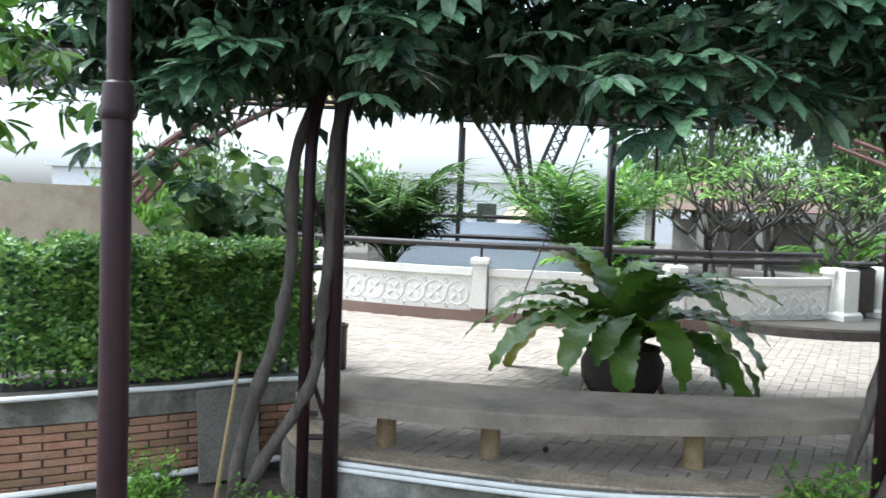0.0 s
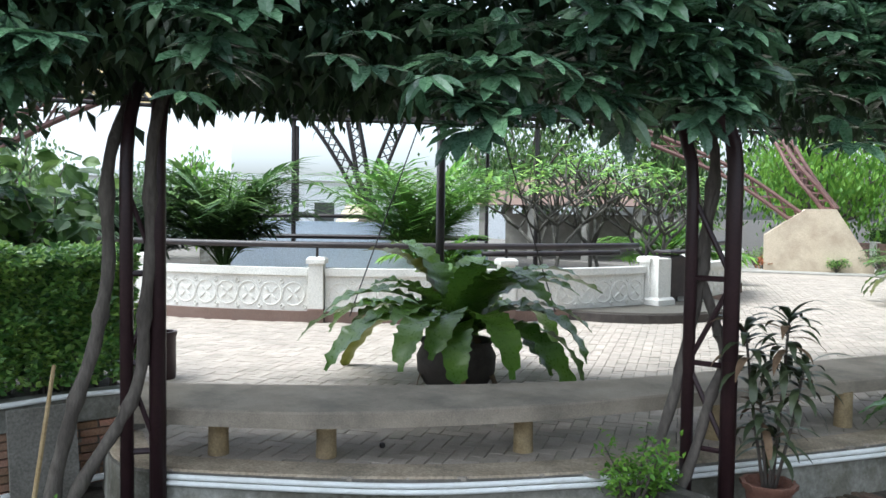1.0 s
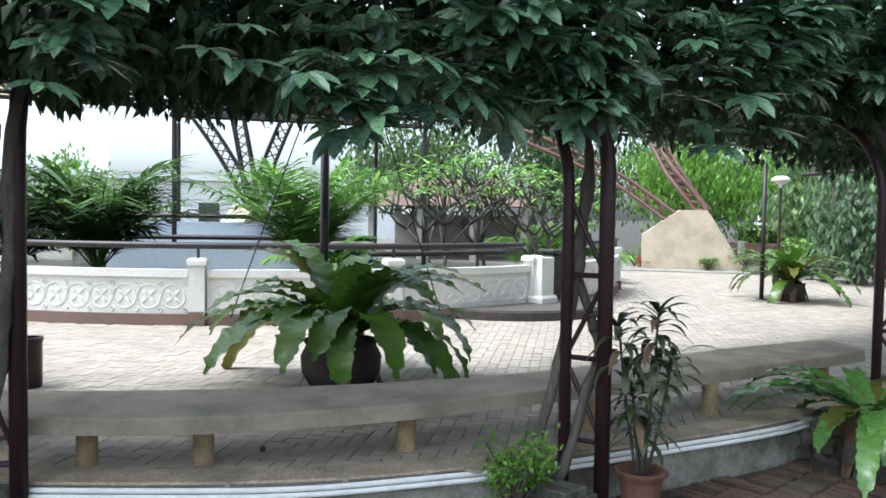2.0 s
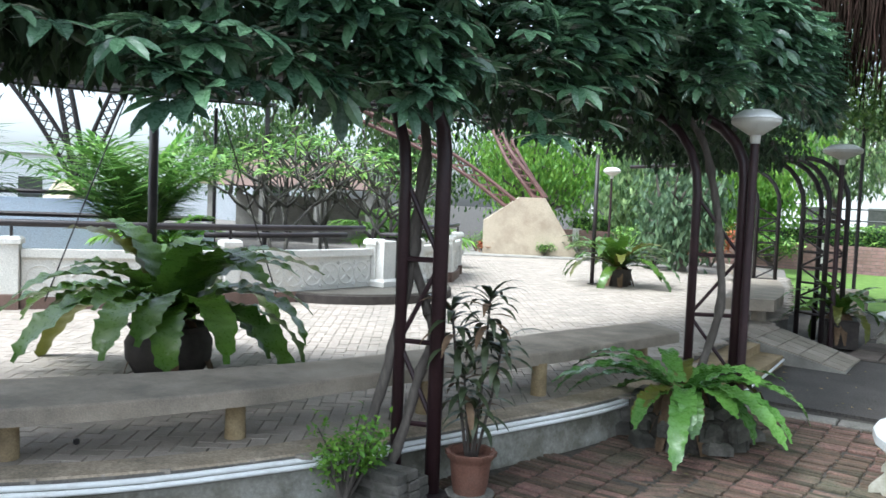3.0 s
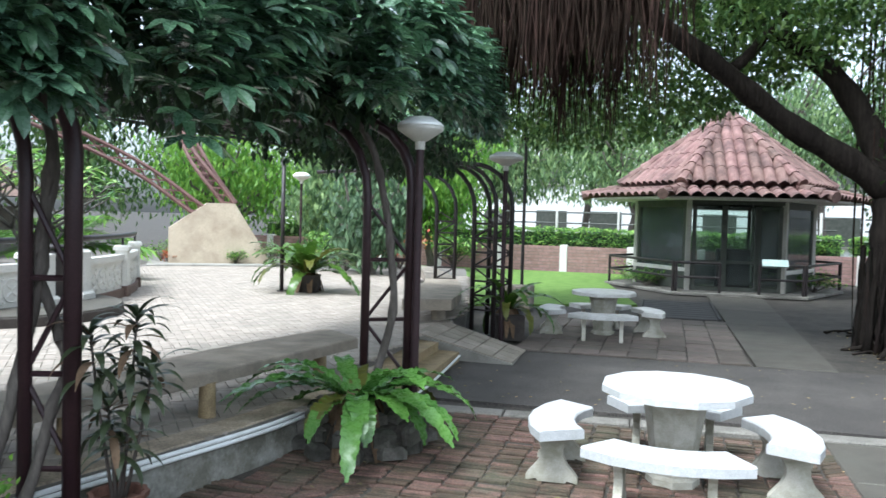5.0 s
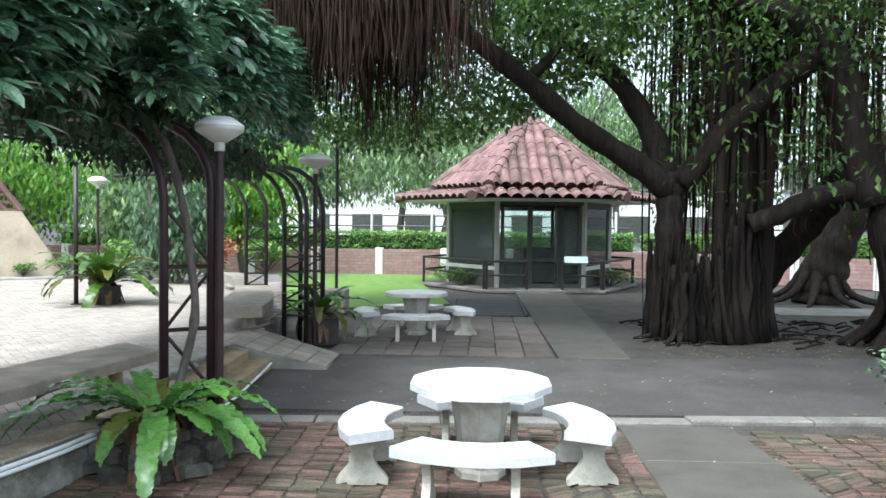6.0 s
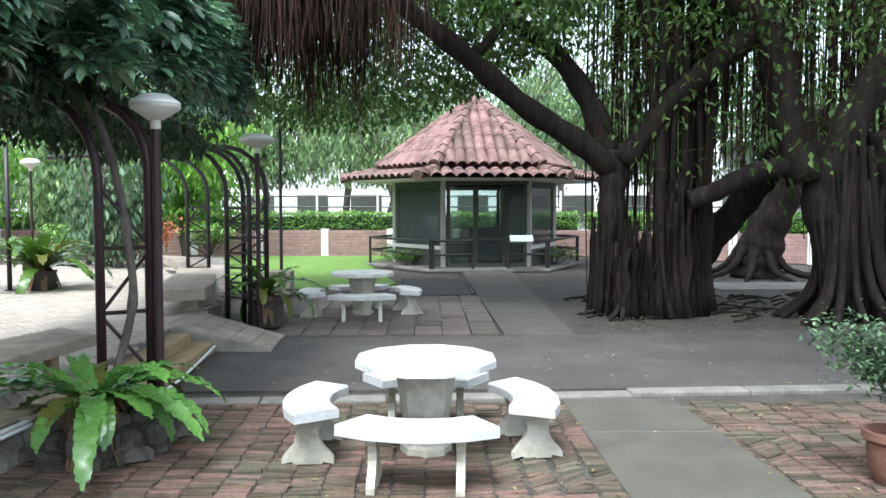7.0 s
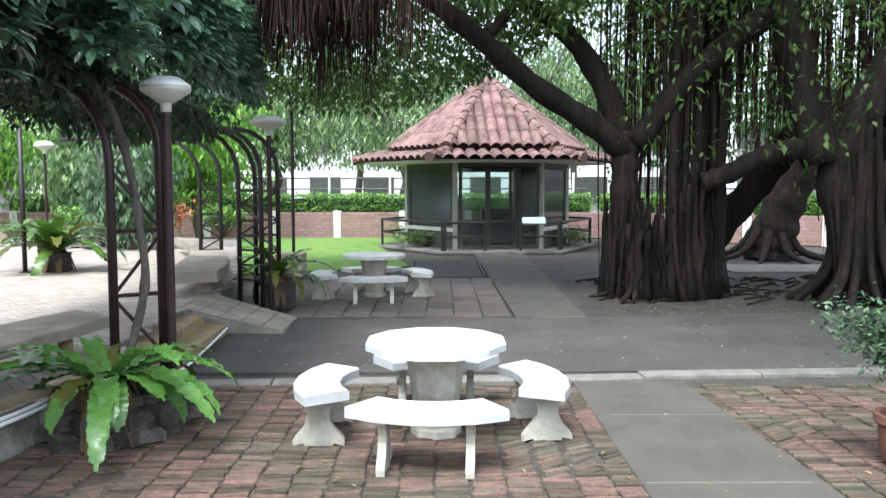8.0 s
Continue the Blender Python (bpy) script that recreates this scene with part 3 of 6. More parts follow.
FRONT = curve([(-5.9, -3.2, 0), (-5.0, -1.4, 0), (-3.75, 0.6, 0), (-2.95, 3.1, 0), (-2.2, 6.1, 0), (-2.15, 8.0, 0), (-2.4, 10.2, 0), (-2.9, 12.6, 0)], 80)
BACK = curve([(-9.0, -3.0, 0), (-8.4, -1.0, 0), (-7.4, 2.2, 0), (-6.3, 4.3, 0), (-5.5, 7.2, 0), (-5.2, 9.0, 0), (-5.0, 11.0, 0), (-5.0, 13.0, 0)], 80)
roof_grid = thing("pergola_roof_grid", "dark steel purlins and slats under the vine", "pergola roof")
for u in (0.3, 0.45, 0.6, 0.75, 0.9, 1.0):
    part("purlin", MB().tube([tuple(FRONT[i].lerp(BACK[i], u) + Vector((0, 0, 2.76))) for i in range(14, 78, 4)], 0.02, 6), IRON, roof_grid)
for q in range(280):
    i = 10 + int(q * 0.24)
    w = (q * 0.24) % 1
    a, b = FRONT[i].lerp(FRONT[i + 1], w), BACK[i].lerp(BACK[i + 1], w)
    part("slat", MB().box(tuple(a.lerp(b, 0.62) + Vector((0, 0, 2.8))), ((b - a).length * 0.75, 0.022, 0.025), math.atan2((b - a).y, (b - a).x)), IRON, roof_grid)


# ---- plants ----
def noise3(p, s):
    return noise.noise(Vector(p) * s)


def palmate(mb, p, d, size, rnd, count=6):
    """A leaf of several drooping leaflets spread from one stalk end."""
    p, d = Vector(p), Vector(d).normalized()
    side = d.cross(Vector((0, 0, 1)))
    side = side.normalized() if side.length > 0.05 else Vector((1, 0, 0))
    up = side.cross(d).normalized()
    for k in range(count):
        a = (k - (count - 1) / 2) * 0.62 + rnd.uniform(-0.12, 0.12)
        v = d * math.cos(a) + side * math.sin(a) + up * rnd.uniform(-0.1, 0.15)
        s = size * (1 - 0.09 * abs(k - (count - 1) / 2)) * rnd.uniform(0.85, 1.1)
        mb.oval(p + v.normalized() * s * 0.08, v, up, s, s * 0.38, rnd.uniform(0.15, 0.7))


def canopy():
    rnd = random.Random(11)
    front, under = MB(), MB()
    for _ in range(8200):
        i = rnd.uniform(15.5, 78.9)
        k, w = int(i), i % 1
        f, b = FRONT[k].lerp(FRONT[k + 1], w), BACK[k].lerp(BACK[k + 1], w)
        u = rnd.random() ** 3.2
        if i < 22 and u > 0.6:
            continue
        lump = noise3((f.x, f.y, u * 3), 0.9)
        p = f.lerp(b, u) + Vector((rnd.uniform(-0.1, 0.1), rnd.uniform(-0.1, 0.1), 0))
        low = 2.36 + 0.42 * min(u / 0.16, 1) + 0.16 * lump + 0.06 * math.sin(i * 1.3) + (0.3 * min((i - 55) / 8, 1) * max(1 - u * 3, 0) if i > 55 else 0)
        z = low + rnd.random() ** 1.1 * (1.3 if u < 0.35 else 0.6)
        if i < 48 and u < 0.16 and rnd.random() < (0.85 if i > 27 else 0.95) and noise3((f.x * 1.2, f.y * 1.2, z * 1.5), 1.5) < (0.02 if i > 27 else 0.12):
            # leave hollows between the outer sprays
            continue
        if (u > 0.2 and rnd.random() < 0.5) or (i > 48 and rnd.random() < 0.25):
            continue
        if 5.0 < p.y < 7.4 and p.x > -2.75 and z < 2.9 - 0.12 * (6.6 - p.y):
            continue
        if 7.4 < p.y and p.x > -3.6 and z < 2.92 + 0.05 * (p.y - 7.4):
            continue
        out = (f - b).normalized()
        d = out * (rnd.uniform(0.3, 1.0) if u < 0.3 else rnd.uniform(-1, 1)) + Vector((rnd.uniform(-0.7, 0.7), rnd.uniform(-0.7, 0.7), rnd.uniform(-0.6, 0.2)))
        palmate(front, (p.x, p.y, z), d, rnd.uniform(0.17, 0.26) if u < 0.14 else rnd.uniform(0.13, 0.2), rnd, rnd.choice((5, 5, 6, 7)))
    # darker leaves of the same vine, the canopy's inner shade put into their colour
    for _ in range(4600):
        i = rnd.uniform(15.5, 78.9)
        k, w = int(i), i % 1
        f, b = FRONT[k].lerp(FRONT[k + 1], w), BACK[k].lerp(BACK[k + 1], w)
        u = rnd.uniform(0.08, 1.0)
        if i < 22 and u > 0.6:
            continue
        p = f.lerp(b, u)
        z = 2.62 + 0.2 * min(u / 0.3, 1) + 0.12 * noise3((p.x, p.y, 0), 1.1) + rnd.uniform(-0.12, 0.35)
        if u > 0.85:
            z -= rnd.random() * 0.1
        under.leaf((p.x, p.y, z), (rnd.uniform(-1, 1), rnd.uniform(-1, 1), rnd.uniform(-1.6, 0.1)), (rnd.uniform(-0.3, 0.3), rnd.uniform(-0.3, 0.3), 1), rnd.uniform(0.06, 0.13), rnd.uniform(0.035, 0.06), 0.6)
    for _ in range(300):
        p = Vector((-5.5 + rnd.gauss(0, 0.3), -0.2 + rnd.gauss(0, 0.25), 2.95 + rnd.gauss(0, 0.28)))
        palmate(front, p, (rnd.uniform(0, 1), rnd.uniform(-1, 1), rnd.uniform(-0.8, 0.1)), rnd.uniform(0.15, 0.23), rnd, 6)
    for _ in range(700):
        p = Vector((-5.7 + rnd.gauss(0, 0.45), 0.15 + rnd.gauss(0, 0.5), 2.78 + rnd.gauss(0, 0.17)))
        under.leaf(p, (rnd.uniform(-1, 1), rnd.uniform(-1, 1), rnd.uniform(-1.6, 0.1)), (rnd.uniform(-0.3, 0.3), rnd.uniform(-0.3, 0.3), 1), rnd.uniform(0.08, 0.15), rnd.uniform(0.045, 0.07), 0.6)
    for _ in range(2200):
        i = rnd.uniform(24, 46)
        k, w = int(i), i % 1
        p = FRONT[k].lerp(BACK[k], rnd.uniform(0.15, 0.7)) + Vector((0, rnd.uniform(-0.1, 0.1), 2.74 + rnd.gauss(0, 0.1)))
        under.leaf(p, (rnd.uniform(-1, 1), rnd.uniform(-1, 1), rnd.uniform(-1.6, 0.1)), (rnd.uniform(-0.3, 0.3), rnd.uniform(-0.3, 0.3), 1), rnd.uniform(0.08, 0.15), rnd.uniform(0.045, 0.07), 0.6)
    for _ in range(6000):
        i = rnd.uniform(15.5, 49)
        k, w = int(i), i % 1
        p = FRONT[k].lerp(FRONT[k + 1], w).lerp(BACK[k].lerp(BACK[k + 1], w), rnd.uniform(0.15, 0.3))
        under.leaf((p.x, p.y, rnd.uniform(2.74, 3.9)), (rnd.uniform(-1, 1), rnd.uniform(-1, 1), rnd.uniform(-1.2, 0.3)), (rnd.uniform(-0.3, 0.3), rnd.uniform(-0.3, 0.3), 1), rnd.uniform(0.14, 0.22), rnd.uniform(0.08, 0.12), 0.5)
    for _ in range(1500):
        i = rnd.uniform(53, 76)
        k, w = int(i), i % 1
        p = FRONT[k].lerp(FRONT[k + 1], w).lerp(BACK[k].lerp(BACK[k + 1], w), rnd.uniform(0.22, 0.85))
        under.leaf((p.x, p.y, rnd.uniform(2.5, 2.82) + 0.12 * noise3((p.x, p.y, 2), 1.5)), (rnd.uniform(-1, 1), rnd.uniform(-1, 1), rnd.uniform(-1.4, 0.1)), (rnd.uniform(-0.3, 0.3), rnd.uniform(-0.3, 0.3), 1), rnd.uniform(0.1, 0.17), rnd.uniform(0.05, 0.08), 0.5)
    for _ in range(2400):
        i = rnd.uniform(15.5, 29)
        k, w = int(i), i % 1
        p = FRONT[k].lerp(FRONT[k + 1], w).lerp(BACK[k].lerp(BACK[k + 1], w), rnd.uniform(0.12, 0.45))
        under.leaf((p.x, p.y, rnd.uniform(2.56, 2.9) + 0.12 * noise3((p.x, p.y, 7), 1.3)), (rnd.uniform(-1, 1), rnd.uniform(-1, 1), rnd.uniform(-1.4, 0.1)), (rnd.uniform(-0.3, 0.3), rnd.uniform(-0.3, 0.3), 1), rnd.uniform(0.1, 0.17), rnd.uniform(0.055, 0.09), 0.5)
    # sunlit end of the creeper: the light is put into the lime colour
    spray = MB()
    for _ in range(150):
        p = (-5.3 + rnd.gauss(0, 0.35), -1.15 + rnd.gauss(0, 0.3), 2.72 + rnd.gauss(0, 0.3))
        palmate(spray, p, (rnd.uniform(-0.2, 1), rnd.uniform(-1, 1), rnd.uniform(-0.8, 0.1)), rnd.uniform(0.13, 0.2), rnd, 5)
    tagged(part("vine_spray", spray, LIME_LEAF), "creeper leaves coloured lime for the open light on them", "vine", kind="stuff")
    tagged(part("vine_canopy", front, VINE_LEAF), "dense dark green creeper of palmate leaves over the pergola", "vine", kind="stuff")
    tagged(part("vine_underside", under, DARK_LEAF_AND_SHADE), "vine leaves coloured darker for the shade under and inside the canopy", "vine", kind="stuff")


canopy()


def stem(name, label, paths, material=BARK, category="vine"):
    t = thing(name, label, category, paths[0][0][0])
    o = Vector(paths[0][0][0])
    for pts, r0, r1 in paths:
        line = [p + Vector((0.006 * math.sin(j * 0.8), 0.006 * math.cos(j * 0.9), 0)) for j, p in enumerate(curve(pts, 34))]
        k = len(line) - 1
        part("stem", MB().tube([p - o for p in line], [(r0 + (r1 - r0) * i / k) * (1 + 0.07 * math.sin(i * 1.9) + (0.28 if i % 7 == 3 else 0.0)) for i in range(k + 1)], 9), material, t, smooth=True)
    return t


stem("vine_trunk", "grey woody vine trunk leaning up the pergola", [
    ([(-5.22, 0.24, 0), (-5.22, 0.32, 0.5), (-5.17, 0.46, 1.0), (-5.16, 0.55, 1.45), (-5.17, 0.58, 2.2), (-5.6, 0.9, 2.75)], 0.042, 0.034),
    ([(-5.2, 0.28, 0.05), (-5.13, 0.5, 0.45), (-5.06, 0.68, 0.8), (-5.02, 0.72, 1.2), (-5.03, 0.76, 1.7), (-5.04, 0.78, 2.3), (-5.3, 1.0, 2.75)], 0.038, 0.034)])
stem("vine_trunk", "two pale knobbly vine stems climbing the pergola arch", [
    ([(-3.62, 3.36, 0.1), (-3.54, 3.44, 0.5), (-3.46, 3.53, 1.0), (-3.4, 3.6, 1.5), (-3.38, 3.62, 1.9), (-3.38, 3.64, 2.3), (-3.7, 3.7, 2.75)], 0.036, 0.03),
    ([(-3.46, 3.42, 0.05), (-3.36, 3.52, 0.4), (-3.3, 3.57, 0.75), (-3.25, 3.64, 1.0), (-3.33, 3.63, 1.25), (-3.42, 3.6, 1.6), (-3.36, 3.66, 2.1), (-3.5, 3.7, 2.7)], 0.032, 0.028)])
stem("vine_trunk", "slim woody vine stem climbing the lamp arch", [
    ([(-2.55, 6.4, 0.25), (-2.46, 6.5, 0.6), (-2.37, 6.55, 1.13), (-2.42, 6.57, 1.59), (-2.5, 6.6, 2.05), (-2.65, 6.62, 2.5), (-2.9, 6.7, 2.8)], 0.036, 0.03)])


def nest_fern(at, size, count, label, seed, low=0.42, wide=0.075, leafy=FERN_LEAF, soft=1.0, rise=0.85):
    """A rosette of long wavy strap fronds over its support."""
    rnd = random.Random(seed)
    t = thing("birds_nest_fern", label, "fern", at)
    for k in range(count):
        a = k * 2.4 + rnd.uniform(-0.25, 0.25)
        inner = k / count
        e0 = low + inner * rise + rnd.uniform(-0.3, 0.2)
        bend = soft * rnd.uniform(1.5, 2.3) * (1.0 - 0.25 * inner)
        length = size * rnd.uniform(0.68, 1.12)
        out = Vector((math.cos(a), math.sin(a), 0))
        side = Vector((-out.y, out.x, 0))
        sway = rnd.uniform(-0.4, 0.4)
        mid, widths, ups = [], [], []
        n = 50
        p = out * 0.04
        for i in range(n):
            s = i / (n - 1)
            e = e0 - bend * s**1.3
            mid.append(p.copy())
            p += (out * math.cos(e) + side * sway * s + Vector((0, 0, math.sin(e)))) * length / (n - 1)
            full = math.sin(math.pi * min(0.14 + s * 0.8, 1)) ** 0.7
            widths.append(size * wide * rnd.uniform(0.88, 1.1) * (0.12 + 0.88 * full) * (1 if s < 0.94 else 0.4))
            ups.append(Vector((0, 0, 1)) * math.cos(e) - out * math.sin(e) + Vector((0, 0, 0.05)))
        part("frond", MB().blade(mid, widths, ups, 0.22, rnd.uniform(0, 6), 0.22), leafy if rnd.random() < 0.85 else OLIVE_LEAF, t, smooth=True)
    for k in range(15 if size < 1.2 else 6):
        a = k * 1.3 + rnd.uniform(0, 1)
        out = Vector((math.cos(a), math.sin(a), 0))
        mid = [out * (0.05 + 0.16 * s) * (size / 0.7) + Vector((0, 0, 0.05 - 0.5 * s * s * size)) for s in (0, 0.25, 0.5, 0.75, 1)]
        part("dead_frond", MB().blade(mid, [0.03, 0.05, 0.06, 0.045, 0.015], [Vector((0, 0, 1)) + out] * 5, 0.3, k), DEAD, t, "withered brown frond")
    return t


planter = thing("planter", "squat dark clay planter on the terrace", "planter", (-6.11, 3.74, ZT))
part("pot", MB().lathe([(0.28, 0), (0.35, 0.12), (0.36, 0.26), (0.31, 0.36), (0.34, 0.4), (0.3, 0.4), (0.24, 0.34)], n=24), DARK_POT, planter, smooth="sharp")
nest_fern((-6.11, 3.74, ZT + 0.4), 1.48, 40, "large dark green birds nest fern with arching wavy fronds", 5, 0.5, 0.096)
stones = thing("stone_planter", "rough stacked grey stones round the pergola foot", "planter", (-2.45, 6.05, 0))
rr = random.Random(4)
for k in range(46):
    a, lay = k * 0.62, k // 16
    r = (0.5 - 0.06 * lay) * rr.uniform(0.85, 1.05)
    mbs = MB().box((0, 0, 0), (rr.uniform(0.12, 0.24), rr.uniform(0.1, 0.16), rr.uniform(0.09, 0.15)), 0, 0.03)
    ob = part("stone", mbs, STONE, stones)
    ob.matrix_basis = pose(r * math.cos(a), r * math.sin(a), 0.06 + lay * 0.11, rr.uniform(-12, 12), rr.uniform(-12, 12), math.degrees(a) + 90 + rr.uniform(-20, 20))
part("soil_fill", MB().lathe([(0.46, 0), (0.44, 0.25), (0.2, 0.33)], n=16), SOIL, stones)
nest_fern((-2.4, 5.82, 0.44), 0.98, 27, "bright green birds nest fern in a stone planter", 8, 0.2, 0.082, FERN_LIGHT, 0.86, 0.55)
pl2 = thing("planter", "dark clay planter under the far fern", "planter", (-6.9, 14.6, ZT))
part("pot", MB().lathe([(0.22, 0), (0.27, 0.15), (0.26, 0.3), (0.28, 0.34), (0.22, 0.32)], n=18), DARK_POT, pl2, smooth="sharp")
nest_fern((-6.9, 14.6, ZT + 0.35), 1.35, 36, "broad birds nest fern in a clay planter", 9)
pl3 = thing("planter", "square dark planter box by the pergola foot", "planter", (-2.45, 12.35, 0))
part("box", MB().box((0, 0, 0.2), (0.5, 0.5, 0.4), 0.2, 0.02), DARK_POT, pl3)
nest_fern((-2.45, 12.3, 0.45), 0.9, 20, "dark arching fern beside the steel lattice", 13)

drac = thing("dracaena_plant", "tall dracaena with dark drooping strap leaves", "potted plant", (-3.02, 3.78, 0.27))
rr = random.Random(6)
for k, (dx, dy, h, cnt) in enumerate(((0.06, 0.06, 1.0, 34), (-0.12, -0.1, 0.92, 30), (0.14, 0.1, 0.72, 26), (-0.06, -0.02, 0.5, 24), (0.02, 0.0, 0.3, 16))):
    part("cane", MB().tube([(dx * 0.2, dy * 0.2, -0.02), (dx * 0.7, dy * 0.7, h * 0.55), (dx, dy, h)], [0.011, 0.009, 0.007], 7), BARK, drac, smooth=True)
    for j in range(cnt):
        s = 1.0 - 0.3 * (j / cnt) ** 1.2
        a = j * 2.4 + k
        p0 = Vector((dx * s, dy * s, h * s))
        out = Vector((math.cos(a), math.sin(a), 0))
        ln = rr.uniform(0.2, 0.32)
        e0 = 0.85 - 1.2 * (j / cnt) + rr.uniform(-0.15, 0.15)
        p, mid = p0.copy(), []
        for q in range(7):
            mid.append(p.copy())
            e = e0 - 1.5 * (q / 6) ** 1.2
            p = p + (out * math.cos(e) + Vector((0, 0, math.sin(e)))) * ln / 6
        part("leaf", MB().blade(mid, [0.008, 0.018, 0.023, 0.024, 0.02, 0.011, 0.002], [Vector((0, 0, 1)) - out * 0.1] * 7, 0.1, j), DRACAENA_LEAF if rr.random() < 0.88 else DEAD, drac, smooth=True)
pot = thing("flower_pot", "terracotta flower pot with a wavy rim", "pot", (-3.02, 3.78, 0.02))
part("body", MB().lathe([(0.1, 0), (0.115, 0.06), (0.13, 0.2), (0.135, 0.22), (0.155, 0.24), (0.16, 0.27), (0.135, 0.27), (0.12, 0.22)], n=36, wave=0.05, waves=12), CLAY, pot, smooth="sharp")
part("saucer", MB().lathe([(0.14, -0.03), (0.16, 0.0), (0.14, 0.005)], n=20), KERB_STONE, pot)


def shrub(name, label, at, size, count, leaf, material, seed, stems=5, category="shrub", lw=0.5):
    """A loose bush: a few bent stems and many small leaves in uneven sprays."""
    rnd = random.Random(seed)
    t = thing(name, label, category, at)
    mb, st = MB(), MB()
    tips = []
    for k in range(stems * 3):
        a = rnd.uniform(0, 6.28)
        e = Vector((math.cos(a) * size[0] * rnd.uniform(0.2, 0.9), math.sin(a) * size[1] * rnd.uniform(0.2, 0.9), size[2] * rnd.uniform(0.45, 1)))
        m = e * 0.5 + Vector((rnd.uniform(-0.1, 0.1) * size[0], rnd.uniform(-0.1, 0.1) * size[1], size[2] * 0.12))
        st.tube([(0, 0, 0), m, e], [0.015 * size[2] + 0.004, 0.01 * size[2] + 0.003, 0.004], 5)
        tips += [(m, e)]
    for _ in range(count):
        m, e = rnd.choice(tips)
        c = m.lerp(e, rnd.uniform(-0.1, 1.1)) + Vector((rnd.gauss(0, 0.13) * size[0], rnd.gauss(0, 0.13) * size[1], rnd.gauss(0, 0.09) * size[2]))
        mb.leaf(c, (rnd.uniform(-1, 1), rnd.uniform(-1, 1), rnd.uniform(-0.5, 0.8)), (rnd.uniform(-0.4, 0.4), rnd.uniform(-0.4, 0.4), 1), leaf * rnd.uniform(0.7, 1.25), leaf * lw * rnd.uniform(0.8, 1.2), 0.3)
    tagged(part("stem", st, BARK, t), kind="stuff")
    part("foliage", mb, material, t)
    return t


shrub("small_shrub", "fresh light green shrub growing at the terrace edge", (-3.45, 3.08, 0.02), (0.28, 0.34, 0.56), 760, 0.046, LIME_LEAF, 21, 4, lw=0.6)
shrub("small_shrub", "light green shrub at the foot of the brick wall", (-5.15, -0.22, 0.0), (0.26, 0.26, 0.4), 900, 0.045, LIME_LEAF, 22)
shrub("small_shrub", "low green shrub in front of the terrace", (-4.85, 0.3, 0.0), (0.3, 0.35, 0.2), 560, 0.042, LIME_LEAF, 23)


def brick_stack():
    t = thing("brick_stack", "small stack of weathered grey bricks at the pergola foot", "bricks", (-3.36, 3.36, 0.0))
    rnd = random.Random(24)
    one = MB().box((0, 0, 0), (0.2, 0.095, 0.055), 0, 0.008).mesh("brick", STONE)
    for j in range(4):
        for i in range(2):
            for q in range(3 if j < 3 else 2):
                part("brick", one, None, t).matrix_basis = pose(-0.06 + i * 0.19 + rnd.uniform(-0.015, 0.015), -0.12 + q * 0.105 + rnd.uniform(-0.008, 0.008), 0.03 + j * 0.06, rnd.uniform(-2, 2), rnd.uniform(-2, 2), rnd.uniform(-6, 6))


brick_stack()
post_bin = thing("waste_bin", "slim dark brown metal bin on the terrace", "bin", (-7.66, 1.6, ZT))
part("body", MB().lathe([(0.1, 0), (0.11, 0.02), (0.11, 0.38), (0.12, 0.4), (0.12, 0.43), (0.09, 0.43), (0.09, 0.1)], n=18), BROWN, post_bin, smooth="sharp")


# ---- lamps ----
def lamp_post(at, h, label, r=0.06, cap=0.218, shade=True, step=None):
    t = thing("lamp_post", label, "street lamp", at, group="garden lamp posts")
    if step:
        part("lower_pole", MB().tube([(0, 0, 0), (0, 0, step)], r, 20), BROWN, t, smooth="sharp")
        part("collar", MB().lathe([(r * 1.02, -0.01), (r * 1.14, 0.0), (r * 1.14, 0.03), (r * 0.98, 0.13), (r * 0.78, 0.14)], (0, 0, step), 24), BROWN, t, smooth="sharp")
        part("upper_pole", MB().tube([(0, 0, step + 0.1), (0, 0, h)], r * 0.75, 18), BROWN, t, smooth="sharp")
    else:
        part("pole", MB().tube([(0, 0, 0), (0, 0, h)], r, 14), BROWN, t, smooth="sharp")
    if shade:
        part("neck", MB().lathe([(r * 0.8, 0), (max(r * 0.95, 0.042), 0.01), (max(r * 0.9, 0.045), 0.09)], (0, 0, h - 0.02), 16), LAMP_GLASS, t, "white lamp neck", smooth="sharp")
        part("shade", MB().lathe([(0.06, 0), (0.09, 0.02), (cap * 0.97, 0.09), (cap, 0.11), (cap * 0.96, 0.13)], (0, 0, h + 0.06), 28), LAMP_GLASS, t, "frosted bowl shade", smooth="sharp")
        part("lid", MB().lathe([(cap * 1.0, 0), (cap * 0.98, 0.015), (cap * 0.55, 0.075), (0.03, 0.085)], (0, 0, h + 0.188), 28), PIPE, t, "pale domed lid", smooth="sharp")
    return t


lamp_post((-2.19, 6.62, 0), 2.45, "brown lamp post with a white saucer shade by the pergola", 0.036, 0.2)
lamp_post((-2.5, 12.05, 0), 2.6, "brown lamp post with a white saucer shade near the lawn", 0.035, 0.26)
lamp_post((-9.1, 18.9, ZT), 2.3, "slim lamp post with a small round white shade", 0.03, 0.22)
lamp_post((-3.74, -0.48, 0), 4.2, "dark brown steel lamp post with a stepped collar", 0.0575, 0.25, True, 2.17)
tp = thing("floodlight_pole", "thin black pole with a small floodlight box", "pole", (-3.05, 17.0, 0))
part("pole", MB().tube([(0, 0, 0), (0, 0, 3.55)], 0.035, 8), IRON, tp)
cbox = thing("concrete_planter", "square grey concrete planter box at a pole foot", "planter", (-3.05, 17.0, 0.02))
